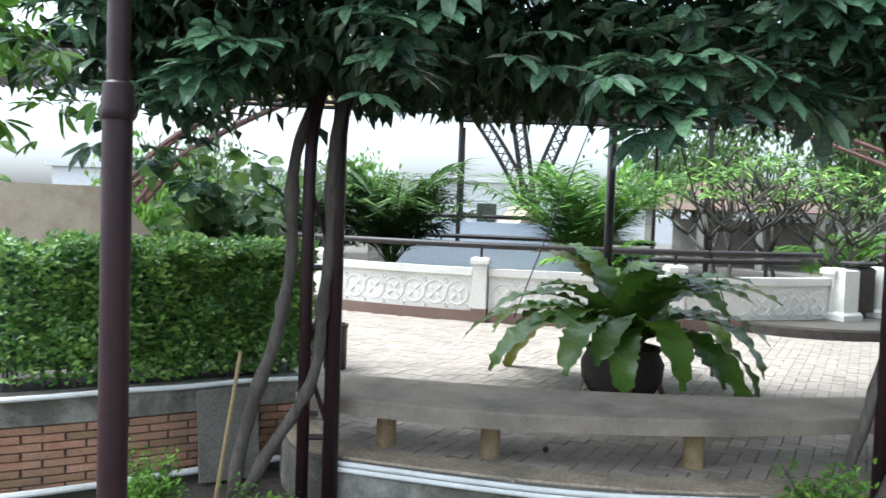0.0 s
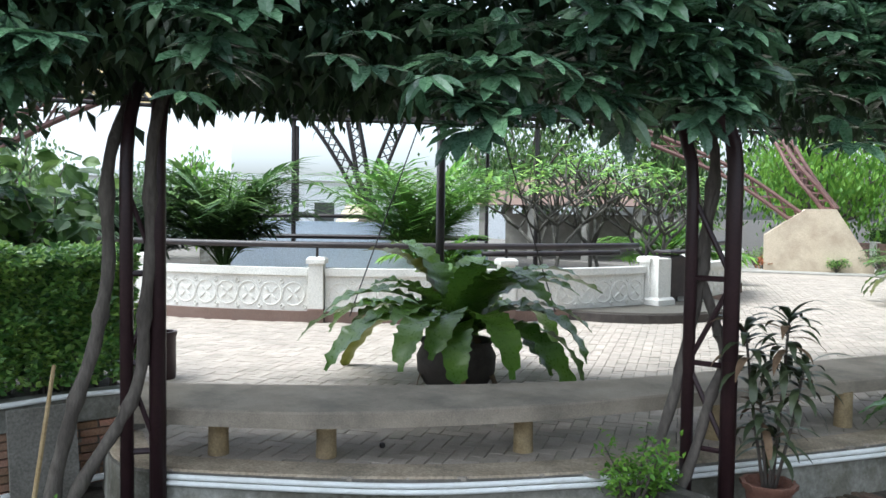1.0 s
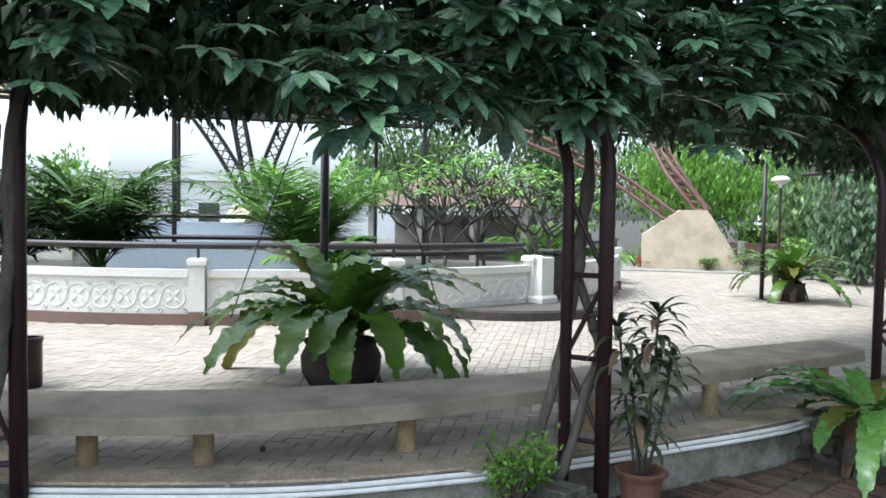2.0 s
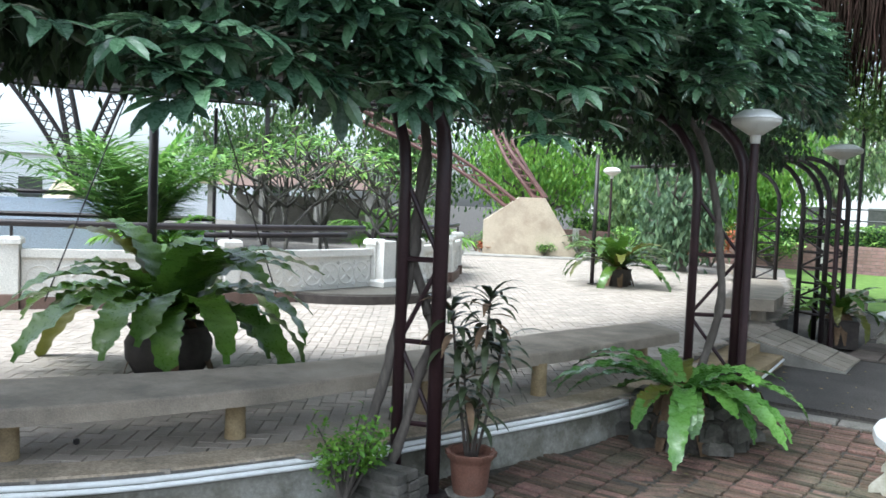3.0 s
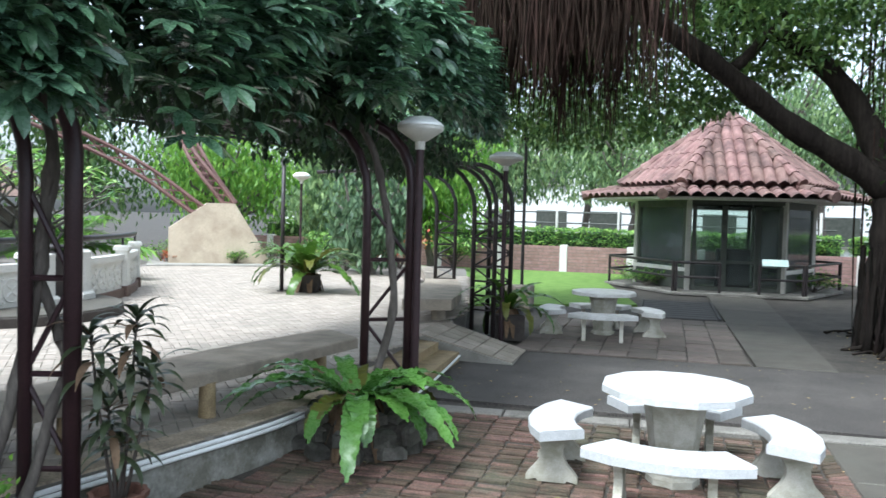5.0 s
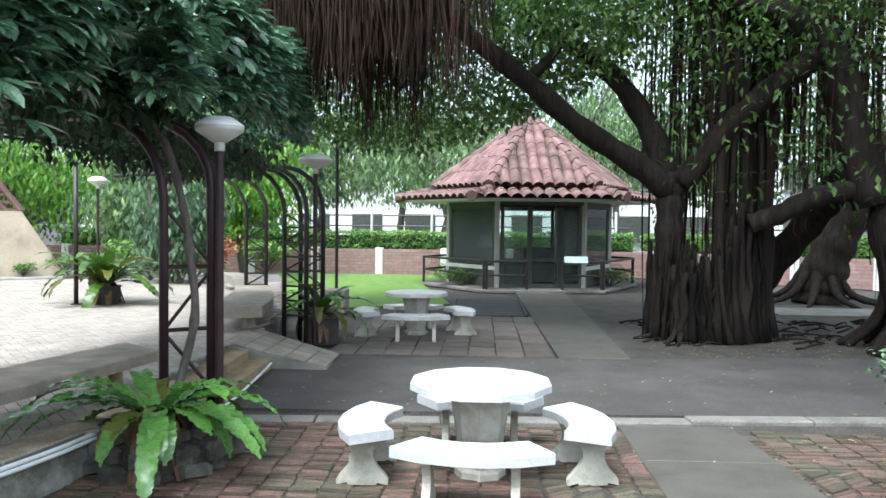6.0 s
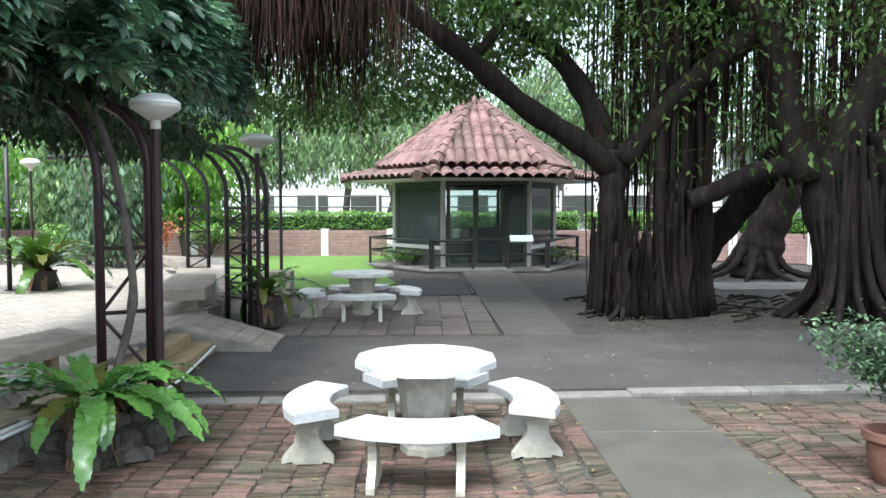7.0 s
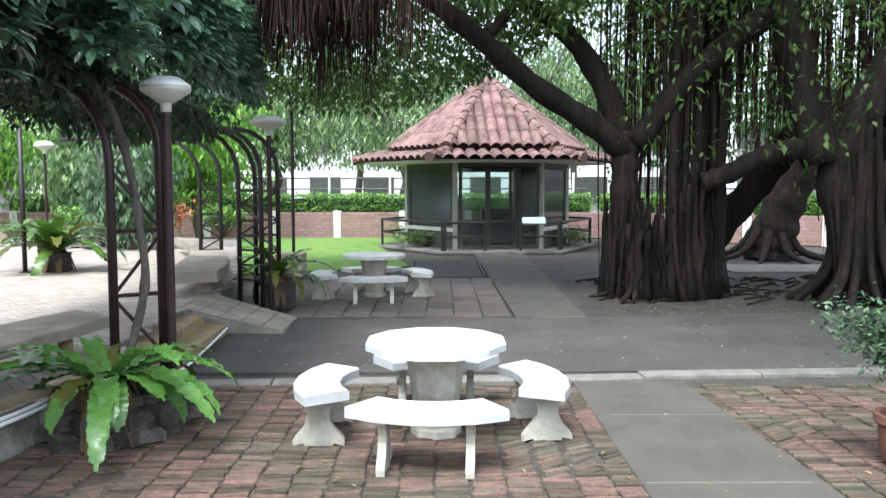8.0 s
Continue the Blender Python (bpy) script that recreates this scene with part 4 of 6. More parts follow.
part("box", MB().box((0, -0.34, 0.23), (0.56, 0.56, 0.46), 0, 0.015), BENCH_STONE, cbox)
part("light_box", MB().box((0, 0, 3.58), (0.18, 0.14, 0.12), 0, 0.01), IRON, tp)


# ---- stone table sets ----
def seg_ring(r0, r1, a0, a1, n, z0, z1):
    """A flat curved seat with straight facets."""
    angs = [a0 + (a1 - a0) * i / n for i in range(n + 1)]
    mb = MB()
    rings = [(0, z0), (0.0, z1 - 0.012), (0.012, z1)]
    n1 = n + 1
    for s, z in rings:
        mb.v += [((r1 - s) * math.cos(a), (r1 - s) * math.sin(a), z) for a in angs] + [((r0 + s) * math.cos(a), (r0 + s) * math.sin(a), z) for a in reversed(angs)]
    m = 2 * n1
    for k in range(2):
        mb.f += [(k * m + i, k * m + (i + 1) % m, (k + 1) * m + (i + 1) % m, (k + 1) * m + i) for i in range(m)]
    for base, flip in ((0, True), (2 * m, False)):
        for i in range(n):
            q = (base + i, base + i + 1, base + m - 2 - i, base + m - 1 - i)
            mb.f.append(q[::-1] if flip else q)
    return mb


TABLE_H, BENCH_H = 0.71, 0.415


def table_set(at, turn, top, label, blabel, group):
    m = pose(*at, 0, 0, turn)
    t = thing("garden_table", label, "table", m, group=group)
    n = 12
    part("tabletop", MB().prism([(0.53 * math.cos(2 * math.pi * (i + 0.5) / n), 0.53 * math.sin(2 * math.pi * (i + 0.5) / n)) for i in range(n)], TABLE_H - 0.06, TABLE_H, 0.012), top, t)
    part("pedestal", MB().lathe([(0.15, 0.0), (0.155, 0.12), (0.21, 0.5), (0.24, TABLE_H - 0.055)], n=8), GREY_STONE, t)
    part("foot_plate", MB().lathe([(0.19, 0.0), (0.19, 0.05), (0.16, 0.07)], n=8), GREY_STONE, t)
    for k in range(4):
        b = thing("stone_bench", blabel, "bench", m @ pose(0, 0, 0, 0, 0, 90 * k + (-4, 8, 0, 0)[k]) @ pose((0, 0, 0, 0.06)[k], 0, 0), group=group + " benches")
        part("seat", seg_ring(0.65, 0.99, -0.57, 0.57, 5, BENCH_H - 0.072, BENCH_H), top, b)
        for s in (-1, 1):
            # waisted leg slab set across the seat
            prof = [(0.1, 0.0), (0.11, 0.018), (0.185, 0.0), (0.185, 0.04), (0.165, 0.07), (0.11, 0.13), (0.08, 0.19), (0.078, 0.24), (0.1, 0.29), (0.13, 0.32), (0.14, BENCH_H - 0.055)]
            outline = [(r, z) for r, z in prof] + [(-r, z) for r, z in reversed(prof)]
            lm = MB()
            w = len(outline)
            c = Vector((0.775, s * 0.285, 0))
            d, e = Vector((1, 0, 0)), Vector((0, 1, 0))
            lm.add([c + d * r + Vector((0, 0, z)) - e * 0.028 for r, z in outline] + [c + d * r + Vector((0, 0, z)) + e * 0.028 for r, z in outline],
                   [tuple(range(w))[::-1], tuple(range(w, 2 * w))] + [(i, (i + 1) % w, w + (i + 1) % w, w + i) for i in range(w)])
            part("leg", lm, GREY_STONE, b, "mottled cast stone leg")
    return t


table_set((-0.02, 5.98, 0.0), -90, WHITE_STONE, "round faceted white terrazzo garden table on a stone pedestal", "curved white terrazzo bench on two waisted legs", "near table set")
table_set((-1.08, 13.45, 0.012), -82, mat("worn terrazzo", (0.45, 0.44, 0.42), (0.55, 0.54, 0.52), 6, 0.5, 0.15, 90, (0.3, 0.29, 0.26), 2, 0.6), "weathered round stone garden table by the lawn", "weathered curved stone bench on two legs", "far table set")


# ---- round garden wall ----
CX, CY, CR = -16.3, 9.2, 7.6


def ring_wall(a0, a1, r0, r1, z0, z1, n=14):
    mb = MB()
    for i in range(n + 1):
        a = radians(a0 + (a1 - a0) * i / n)
        c, s = math.cos(a), math.sin(a)
        mb.v += [(CX + r0 * c, CY + r0 * s, z0), (CX + r1 * c, CY + r1 * s, z0), (CX + r1 * c, CY + r1 * s, z1), (CX + r0 * c, CY + r0 * s, z1)]
    for i in range(n):
        mb.f += [(i * 4 + k, i * 4 + 4 + k, i * 4 + 4 + (k + 1) % 4, i * 4 + (k + 1) % 4) for k in range(4)]
    mb.f += [(0, 1, 2, 3), (4 * n + 3, 4 * n + 2, 4 * n + 1, 4 * n)]
    return mb


def relief(a0, a1, zc, r):
    """Interlaced rings and petals in low relief."""
    mb = MB()
    k = max(int((a1 - a0) / 2.35), 1)
    for i in range(k):
        a = radians(a0 + (i + 0.5) * (a1 - a0) / k)
        o = Vector((CX + r * math.cos(a), CY + r * math.sin(a), zc))
        e, u = Vector((-math.sin(a), math.cos(a), 0)), Vector((0, 0, 1))
        mb.tube([o + (e * math.cos(q) + u * math.sin(q)) * 0.16 for q in [j * math.pi / 6 for j in range(13)]], 0.011, 5)
        for q in (0.25, 0.75, 1.25, 1.75):
            d = e * math.cos(q * math.pi) + u * math.sin(q * math.pi)
            mb.tube([o + d * 0.02, o + d * 0.075, o + d * 0.13], [0.006, 0.02, 0.006], 6)
        for sgn in (-1, 1):
            mb.tube([o + e * (0.16 + 0.03 * math.cos(q)) * 1.0 + u * sgn * (0.17 + 0.03 * math.sin(q)) for q in (0, 1.5, 3.1, 4.6, 6.28)], 0.012, 4)
    return mb


def wall_run(posts, label):
    for a0, a1 in zip(posts, posts[1:]):
        t = thing("garden_wall", label, "wall", group="garden wall panels", kind="structure")
        part("plinth", ring_wall(a0 + 0.9, a1 - 0.9, CR - 0.1, CR + 0.07, ZT - 0.02, ZT + 0.15), PLINTH, t, "brown painted plinth")
        part("panel", ring_wall(a0 + 0.9, a1 - 0.9, CR - 0.08, CR + 0.02, ZT + 0.15, ZT + 0.64), PAINT_WALL, t)
        part("coping", ring_wall(a0 + 0.9, a1 - 0.9, CR - 0.11, CR + 0.06, ZT + 0.64, ZT + 0.74), PAINT_WALL, t)
        part("relief", relief(a0 + 1.2, a1 - 1.2, ZT + 0.38, CR + 0.022), PAINT_WALL, t)
    for a in posts:
        q = radians(a)
        t = thing("wall_pier", "cream painted wall pier on a brown base", "pier", pose(CX + CR * math.cos(q), CY + CR * math.sin(q), ZT, 0, 0, a), group="wall piers", kind="structure")
        part("shaft", MB().box((0, 0, 0.5), (0.2, 0.2, 0.62), 0, 0.01), PAINT_WALL, t)
        part("base", MB().box((0.01, 0, 0.09), (0.22, 0.22, 0.2), 0, 0.01), PLINTH, t)
        part("cap", MB().box((0, 0, 0.85), (0.26, 0.26, 0.09), 0, 0.03), PAINT_WALL, t)


wall_run([-138, -118, -98, -78, -58, -38.5, -18.5, 1.0], "cream garden wall with interlaced relief rings")
wall_run([9.5, 23, 37], "cream garden wall curving past the gate")
rail = thing("wall_rail", "brown metal handrail above the garden wall", "railing")
part("top_rail", MB().tube([(CX + CR * math.cos(radians(a)), CY + CR * math.sin(radians(a)), ZT + 1.06) for a in range(-130, 2, 3)], 0.045, 8), IRON, rail, smooth=True)
part("mid_rail", MB().tube([(CX + (CR - 0.5) * math.cos(radians(a)), CY + (CR - 0.5) * math.sin(radians(a)), ZT + 0.93) for a in range(-20, 2, 2)], 0.04, 8), IRON, rail, smooth=True)
part("top_rail", MB().tube([(CX + CR * math.cos(radians(a)), CY + CR * math.sin(radians(a)), ZT + 1.06) for a in range(9, 39, 3)], 0.045, 8), IRON, rail, smooth=True)
for a in (-118, -98, -78, -58, -38.5, -18.5, 0.5, 10, 23, 37):
    q = radians(a)
    part("bracket", MB().tube([(CX + CR * math.cos(q), CY + CR * math.sin(q), ZT + 0.85), (CX + CR * math.cos(q), CY + CR * math.sin(q), ZT + 1.06)], 0.02, 6), IRON, rail)
tagged(part("gate_step", MB().prism([(-9.3 + 1.72 * math.cos(k * math.pi / 16), 9.35 + 1.72 * math.sin(k * math.pi / 16)) for k in range(32)], ZT - 0.02, ZT + 0.13, 0.01), DARK_POT), "rounded dark step in front of the wall gate", "step", kind="structure")
part("tread", MB().prism([(-9.3 + 1.7 * math.cos(k * math.pi / 16), 9.35 + 1.7 * math.sin(k * math.pi / 16)) for k in range(32)], ZT + 0.125, ZT + 0.152, 0.008), PATH_STONE, bpy.data.objects["gate_step"])
for a, w in ((1.6, 0.3), (8.6, 0.22)):
    q = radians(a)
    t = thing("gate_pier", "flared white gate pier", "pier", pose(CX + (CR + 0.1) * math.cos(q), CY + (CR + 0.1) * math.sin(q), ZT + 0.15, 0, 0, a), group="gate piers", kind="structure")
    part("shaft", MB().prism([(-w / 2, -w / 2), (w / 2, -w / 2), (w / 2, w / 2), (-w / 2, w / 2)], 0.1, 0.72, 0.01).prism([(-w / 2 - 0.05, -w / 2 - 0.05), (w / 2 + 0.05, -w / 2 - 0.05), (w / 2 + 0.05, w / 2 + 0.05), (-w / 2 - 0.05, w / 2 + 0.05)], 0.0, 0.12, 0.04), PAINT_WALL, t)
bin_ = thing("litter_bin", "brown metal litter bin between the gate piers", "bin", (-8.8, 9.95, ZT + 0.15))
part("body", MB().box((0, 0, 0.42), (0.32, 0.36, 0.66), 0, 0.03), IRON, bin_)
part("stand", MB().box((0, 0, 0.04), (0.2, 0.2, 0.1)), IRON, bin_)
part("hood", MB().box((0, 0, 0.8), (0.34, 0.38, 0.05), 0, 0.02), IRON, bin_)
bed = tagged(part("planting_bed", MB().lathe([(CR - 0.12, 0), (CR - 0.3, 0.12), (1, 0.2)], (CX, CY, ZT), 40), SOIL), "earth planting bed inside the round wall", "planting bed", kind="structure")


# ---- trees and palms ----
def palm(at, label, n, length, seed, material=PALM_LEAF, leaflets=22, lean=0.8, trunk=0.5, width=0.08, steep=(0.35, 1.25)):
    rnd = random.Random(seed)
    t = thing("palm", label, "palm", at)
    part("trunk", MB().lathe([(0.12, 0), (0.1, trunk * 0.5), (0.11, trunk)], n=10), BARK, t)
    for k in range(n):
        a = k * 2.4 + rnd.uniform(-0.3, 0.3)
        out = Vector((math.cos(a), math.sin(a), 0))
        up = rnd.uniform(*steep)
        ln = length * rnd.uniform(0.75, 1.1)
        mb = MB()
        pts = []
        for i in range(10):
            s = i / 9
            pts.append(Vector((0, 0, trunk)) + out * ln * (math.cos(up) * s + 0.25 * s * s) + Vector((0, 0, ln * (math.sin(up) * s - lean * 0.6 * s * s))))
        mb.tube(pts, [0.014 * (1 - 0.8 * i / 9) + 0.002 for i in range(10)], 5)
        side = out.cross(Vector((0, 0, 1)))
        for j in range(leaflets):
            s = 0.18 + 0.8 * j / leaflets
            q = s * 9
            p = pts[int(q)].lerp(pts[min(int(q) + 1, 9)], q % 1)
            d = (pts[min(int(q) + 1, 9)] - pts[int(q)]).normalized()
            for sg in (-1, 1):
                v = d * 0.75 + side * sg + Vector((0, 0, 0.25 - rnd.random() * 0.35))
                mb.leaf(p, v, Vector((0, 0, 1)), ln * 0.34 * (1 - 0.5 * abs(s - 0.45)), width, rnd.uniform(0.3, 0.9), 0.1)
        part("frond", mb, material, t)
    return t


def limb(mb, a, b, r0, r1, rnd, wob=0.12, n=7, sides=8):
    a, b = Vector(a), Vector(b)
    ln = (b - a).length
    pts = [a.lerp(b, i / (n - 1)) + (Vector((rnd.uniform(-1, 1), rnd.uniform(-1, 1), rnd.uniform(-1, 1))) * wob * ln * 0.3 if 0 < i < n - 1 else Vector()) for i in range(n)]
    mb.tube(pts, [r0 + (r1 - r0) * i / (n - 1) for i in range(n)], sides)
    return pts


def tree(at, label, height, spread, seed, leaf_mat, leaves, leaf=0.16, weep=0.0, trunk_r=0.16, bark=BARK, base=0.35, name="tree", lw=0.45, lobes=14, floor=0.4, broad=False):
    """A tapered trunk with forking limbs and a ragged crown of leaf sprays."""
    rnd = random.Random(seed)
    t = thing(name, label, "tree", at)
    tm, cm = MB(), MB()
    top = Vector((rnd.uniform(-0.3, 0.3), rnd.uniform(-0.3, 0.3), height * base))
    limb(tm, (0, 0, -0.05), top, trunk_r, trunk_r * 0.7, rnd, 0.1)
    tips = []
    for k in range(lobes):
        a = k * 2.4 + rnd.uniform(-0.4, 0.4)
        e = top + Vector((math.cos(a) * spread * rnd.uniform(0.35, 1), math.sin(a) * spread * rnd.uniform(0.35, 1), height * (1 - base) * rnd.uniform(0.15, 0.95)))
        pts = limb(tm, top, e, trunk_r * 0.45, trunk_r * 0.1, rnd, 0.25, 6, 6)
        tips += [(pts[j], j) for j in (2, 3, 4, 5, 5)]
        for _ in range(3):
            b = pts[rnd.choice((2, 3, 4))]
            f = b + Vector((rnd.uniform(-1, 1), rnd.uniform(-1, 1), rnd.uniform(-0.2, 0.9))) * spread * 0.4
            limb(tm, b, f, trunk_r * 0.15, trunk_r * 0.05, rnd, 0.2, 4, 5)
            tips += [(f, 5), (b.lerp(f, 0.6), 5)]
    for _ in range(leaves):
        c, _j = rnd.choice(tips)
        g = spread * 0.17
        p = c + Vector((rnd.gauss(0, g), rnd.gauss(0, g), rnd.gauss(0, g * 0.7)))
        if weep:
            p.z -= abs(rnd.gauss(0, weep))
        if p.z < floor:
            continue
        d = Vector((rnd.uniform(-1, 1), rnd.uniform(-1, 1), rnd.uniform(-0.8, 0.5) - (1.4 if weep else 0)))
        (cm.oval if broad else cm.leaf)(p, d, (rnd.uniform(-1, 1), rnd.uniform(-1, 1), 0.8), leaf * rnd.uniform(0.7, 1.3), leaf * lw, 0.3)
    part("trunk", tm, bark, t, smooth=True)
    part("crown", cm, leaf_mat, t)
    return t


palm((-11.6, 7.0, ZT + 0.05), "bushy yellow green areca palm behind the garden wall", 34, 2.35, 31, leaflets=26, steep=(0.9, 1.52), lean=0.38, width=0.07)
palm((-13.2, 4.2, ZT), "dark feathery palm behind the garden wall", 30, 2.6, 32, TREE_LEAF, steep=(0.95, 1.5), lean=0.55)
palm((-14.2, 3.1, ZT), "dark green cycad behind the handrail", 26, 2.2, 33, DARK_LEAF_AND_SHADE, steep=(0.7, 1.4), lean=0.6)
palm((-12.6, 14.5, ZT), "low green palm by the gate", 24, 1.8, 35, LIME_LEAF, steep=(0.5, 1.4))
palm((-17.5, 2.0, ZT), "dark cycad on the far side of the wall", 18, 1.5, 36, DARK_LEAF_AND_SHADE)
palm((-13.0, 8.6, ZT), "small pale palm in the round garden", 14, 1.2, 37, LIME_LEAF)


def frangipani(at, label, height, seed, levels=5):
    """A low tree that forks again and again into blunt grey branches, with leaves only at the tips."""
    rnd = random.Random(seed)
    t = thing("frangipani", label, "tree", at)
    wood, crown = MB(), MB()

    def fork(p, d, ln, r, lev):
        q = p + d * ln
        bend = p.lerp(q, 0.5) + Vector((rnd.uniform(-1, 1), rnd.uniform(-1, 1), -0.4)) * ln * 0.08
        wood.tube([p, bend, q], [r, r * 0.88, r * 0.78], 7)
        if lev == 0:
            for k in range(rnd.randint(3, 8)):
                a = k * 2.4
                crown.oval(q, (math.cos(a), math.sin(a), rnd.uniform(-0.3, 0.8)), (0, 0, 1), rnd.uniform(0.18, 0.3), rnd.uniform(0.06, 0.09), 0.5)
            return
        a0 = rnd.uniform(0, 6.28)
        for k in range(3 if lev > 2 else 2):
            a = a0 + k * 6.28 / (3 if lev > 2 else 2) + rnd.uniform(-0.4, 0.4)
            e = (d * 0.62 + Vector((math.cos(a), math.sin(a), 0.35)) * rnd.uniform(0.5, 0.8)).normalized()
            fork(q, e, ln * rnd.uniform(0.7, 0.95), r * 0.76, lev - 1)

    for k in range(2):
        fork(Vector((0.12 * k, 0.1 * k, -0.03)), Vector((rnd.uniform(-0.3, 0.3), rnd.uniform(-0.3, 0.3), 1)).normalized(), height * 0.24, 0.05, levels)
    tagged(part("trunk", wood, GREY_BARK, t, "smooth grey forking branches", smooth=True), kind="stuff")
    part("crown", crown, GARDEN_HEDGE, t)
    return t


frangipani((-12.2, 10.4, ZT), "grey branching frangipani with sparse leaves", 3.3, 41, 4)
frangipani((-13.0, 12.6, ZT), "grey branching frangipani with bare twigs", 3.6, 42, 4)
frangipani((-11.2, 12.3, ZT), "grey branching frangipani with a few bright leaves", 3.0, 43, 4)
tree((-8.1, 0.6, ZT), "broad leaved climber bush beside the pergola", 2.2, 0.6, 44, TREE_LEAF, 620, 0.19, 0, 0.05, BARK, 0.3, lw=0.75, broad=True)

# white and blue bridge walls with dark rails inside the garden
for (x, y, l, z, h) in ((-14.7, 7.6, 5.2, 0.7, 0.5), (-16.9, 7.6, 5.0, 1.15, 0.45)):
    t = thing("footbridge_wall", "pale blue painted low bridge wall with dark rails", "wall", pose(x, y, 0, 0, 0, 55))
    part("body", MB().box((0, 0, z + h / 2), (l, 0.2, h), 0, 0.02), BLUE_WHITE, t)
    part("rail", MB().tube([(-l / 2, -0.1, z + h + 0.12), (l / 2, -0.1, z + h + 0.12)], 0.05, 6), IRON, t)
    part("foot", MB().box((0, 0, (z + ZT) / 2), (l, 0.16, z - ZT), 0), MOSSY, t)


# ---- arched steel roof over the garden ----
def abutment(at, turn, label, w=2.5, h=1.75, deep=0.9, left=-0.12):
    t = thing("arch_abutment", label, "abutment", pose(*at, 0, 0, turn), group="arch abutments")
    front = [(-w / 2, 0), (w / 2, 0), (w / 2, h * 0.12), (w * 0.15, h), (w * left, h), (-w / 2, h * 0.58)]
    n = len(front)
    mb = MB().add([(x, -deep / 2, z) for x, z in front] + [(x, deep / 2, z) for x, z in front], [tuple(range(n)), tuple(range(n, 2 * n))[::-1]] + [(i, n + i, n + (i + 1) % n, (i + 1) % n) for i in range(n)])
    part("block", mb, TAN, t)
    part("kerb", MB().box((0, 0, -0.02), (w + 1.1, deep + 1.3, 0.14), 0, 0.02), CONCRETE, t)
    return t


def truss(pts, label, w=0.45, r=0.055, material=RUST):
    """A lattice girder along an arc: four chords and zigzag webs."""
    t = thing("arch_truss", label, "truss", group="arch trusses")
    line = [Vector(p) for p in curve(pts, 18)]
    offs = []
    for i, p in enumerate(line):
        d = (line[min(i + 1, 17)] - line[max(i - 1, 0)]).normalized()
        s = d.cross(Vector((0, 0, 1))).normalized()
        u = s.cross(d)
        offs.append([p + s * a * w / 2 + u * b * w / 2 for a, b in ((-1, -1), (1, -1), (1, 1), (-1, 1))])
    for k in range(4):
        part("chord", MB().tube([o[k] for o in offs], r, 6), material, t)
    for k in range(4):
        for i in range(17):
            part("web_bar", MB().tube([offs[i][k], offs[i + 1][(k + 1) % 4]], r * 0.5, 4), material, t)
    return t


abutment((-12.7, 21.0, ZT), 34, "tan rendered arch abutment with sloping shoulders", 2.75, 1.75, 1.3)
abutment((-17.4, -0.9, ZT), 114, "tan rendered arch abutment behind the hedge", 4.4, 1.75, 0.9, -0.46)
abutment((-26.6, 14.4, ZT), 120, "tan rendered abutment at the far end of the arches")
truss([(-12.9, 20.7, 1.7), (-15.0, 19.5, 3.3), (-18.5, 17.0, 5.0), (-22, 14, 6.0)], "rust red lattice arch girder springing from its abutment", 0.32, 0.06)
truss([(-12.4, 21.2, 2.0), (-13.3, 21.0, 3.2), (-14.6, 21.6, 4.6), (-17.5, 23, 6.5)], "rust red lattice arch girder leaning back", 0.28, 0.06)
truss([(-16.95, 0.3, 1.9), (-16.5, 1.4, 3.1), (-16.3, 4.5, 4.6), (-16.3, 9.2, 5.6)], "rust red lattice arch girder rising over the garden", 0.36)
for e in ((-27.6, 13.0, 5.1), (-26.85, 14.0, 5.6), (-25.6, 15.6, 5.5)):
    o = Vector((-26.4, 14.5, 2.0))
    v = Vector(e) - o
    truss([o, o + v * 0.5 + Vector((0, 0, 0.2)), o + v * 1.1, o + v * 2.4 + Vector((0, 0, -0.9))], "dark lattice arch girder at the far abutment", 0.4, 0.05, IRON)
shed = thing("flat_steel_roof", "flat dark steel lattice roof over the garden", "roof")
for k in range(4):
    part("girder", MB().tube([(-15.5 + 0.0 * k, 6.4, 3.7 + 0.12 * (k % 2) + 0.1 * k), (-13.2, 11.2, 3.7 + 0.12 * (k % 2) + 0.1 * k)], 0.05, 6), IRON, shed)
part("deck", MB().add([(-15.5, 6.4, 4.0), (-13.2, 11.2, 4.0), (-17.5, 13.2, 4.15), (-19.8, 8.4, 4.15), (-15.5, 6.4, 4.05), (-13.2, 11.2, 4.05), (-17.5, 13.2, 4.2), (-19.8, 8.4, 4.2)],
     [(3, 2, 1, 0), (4, 5, 6, 7), (0, 1, 5, 4), (1, 2, 6, 5), (2, 3, 7, 6), (3, 0, 4, 7)]), IRON, shed)
for x, y in ((-15.5, 6.5), (-13.3, 11.1), (-17.4, 13.0), (-19.6, 8.5)):
    part("post", MB().tube([(x, y, ZT), (x, y, 4.0)], 0.05, 6), IRON, shed)

for k, (x, y, s, m_) in enumerate(((-14.6, 19.6, 0.5, HEDGE_LEAF), (-13.6, 19.9, 0.35, RED_FLOWER), (-11.9, 20.6, 0.4, HEDGE_LEAF), (-11.0, 21.2, 0.6, TREE_LEAF), (-14.2, 20.4, 0.6, LIME_LEAF))):
    shrub("bed_shrub", "low flowering shrub at the abutment foot" if m_ is RED_FLOWER else "low leafy shrub at the abutment foot", (x, y, ZT + 0.05), (s, s, s), 260, 0.09, m_, 180 + k)

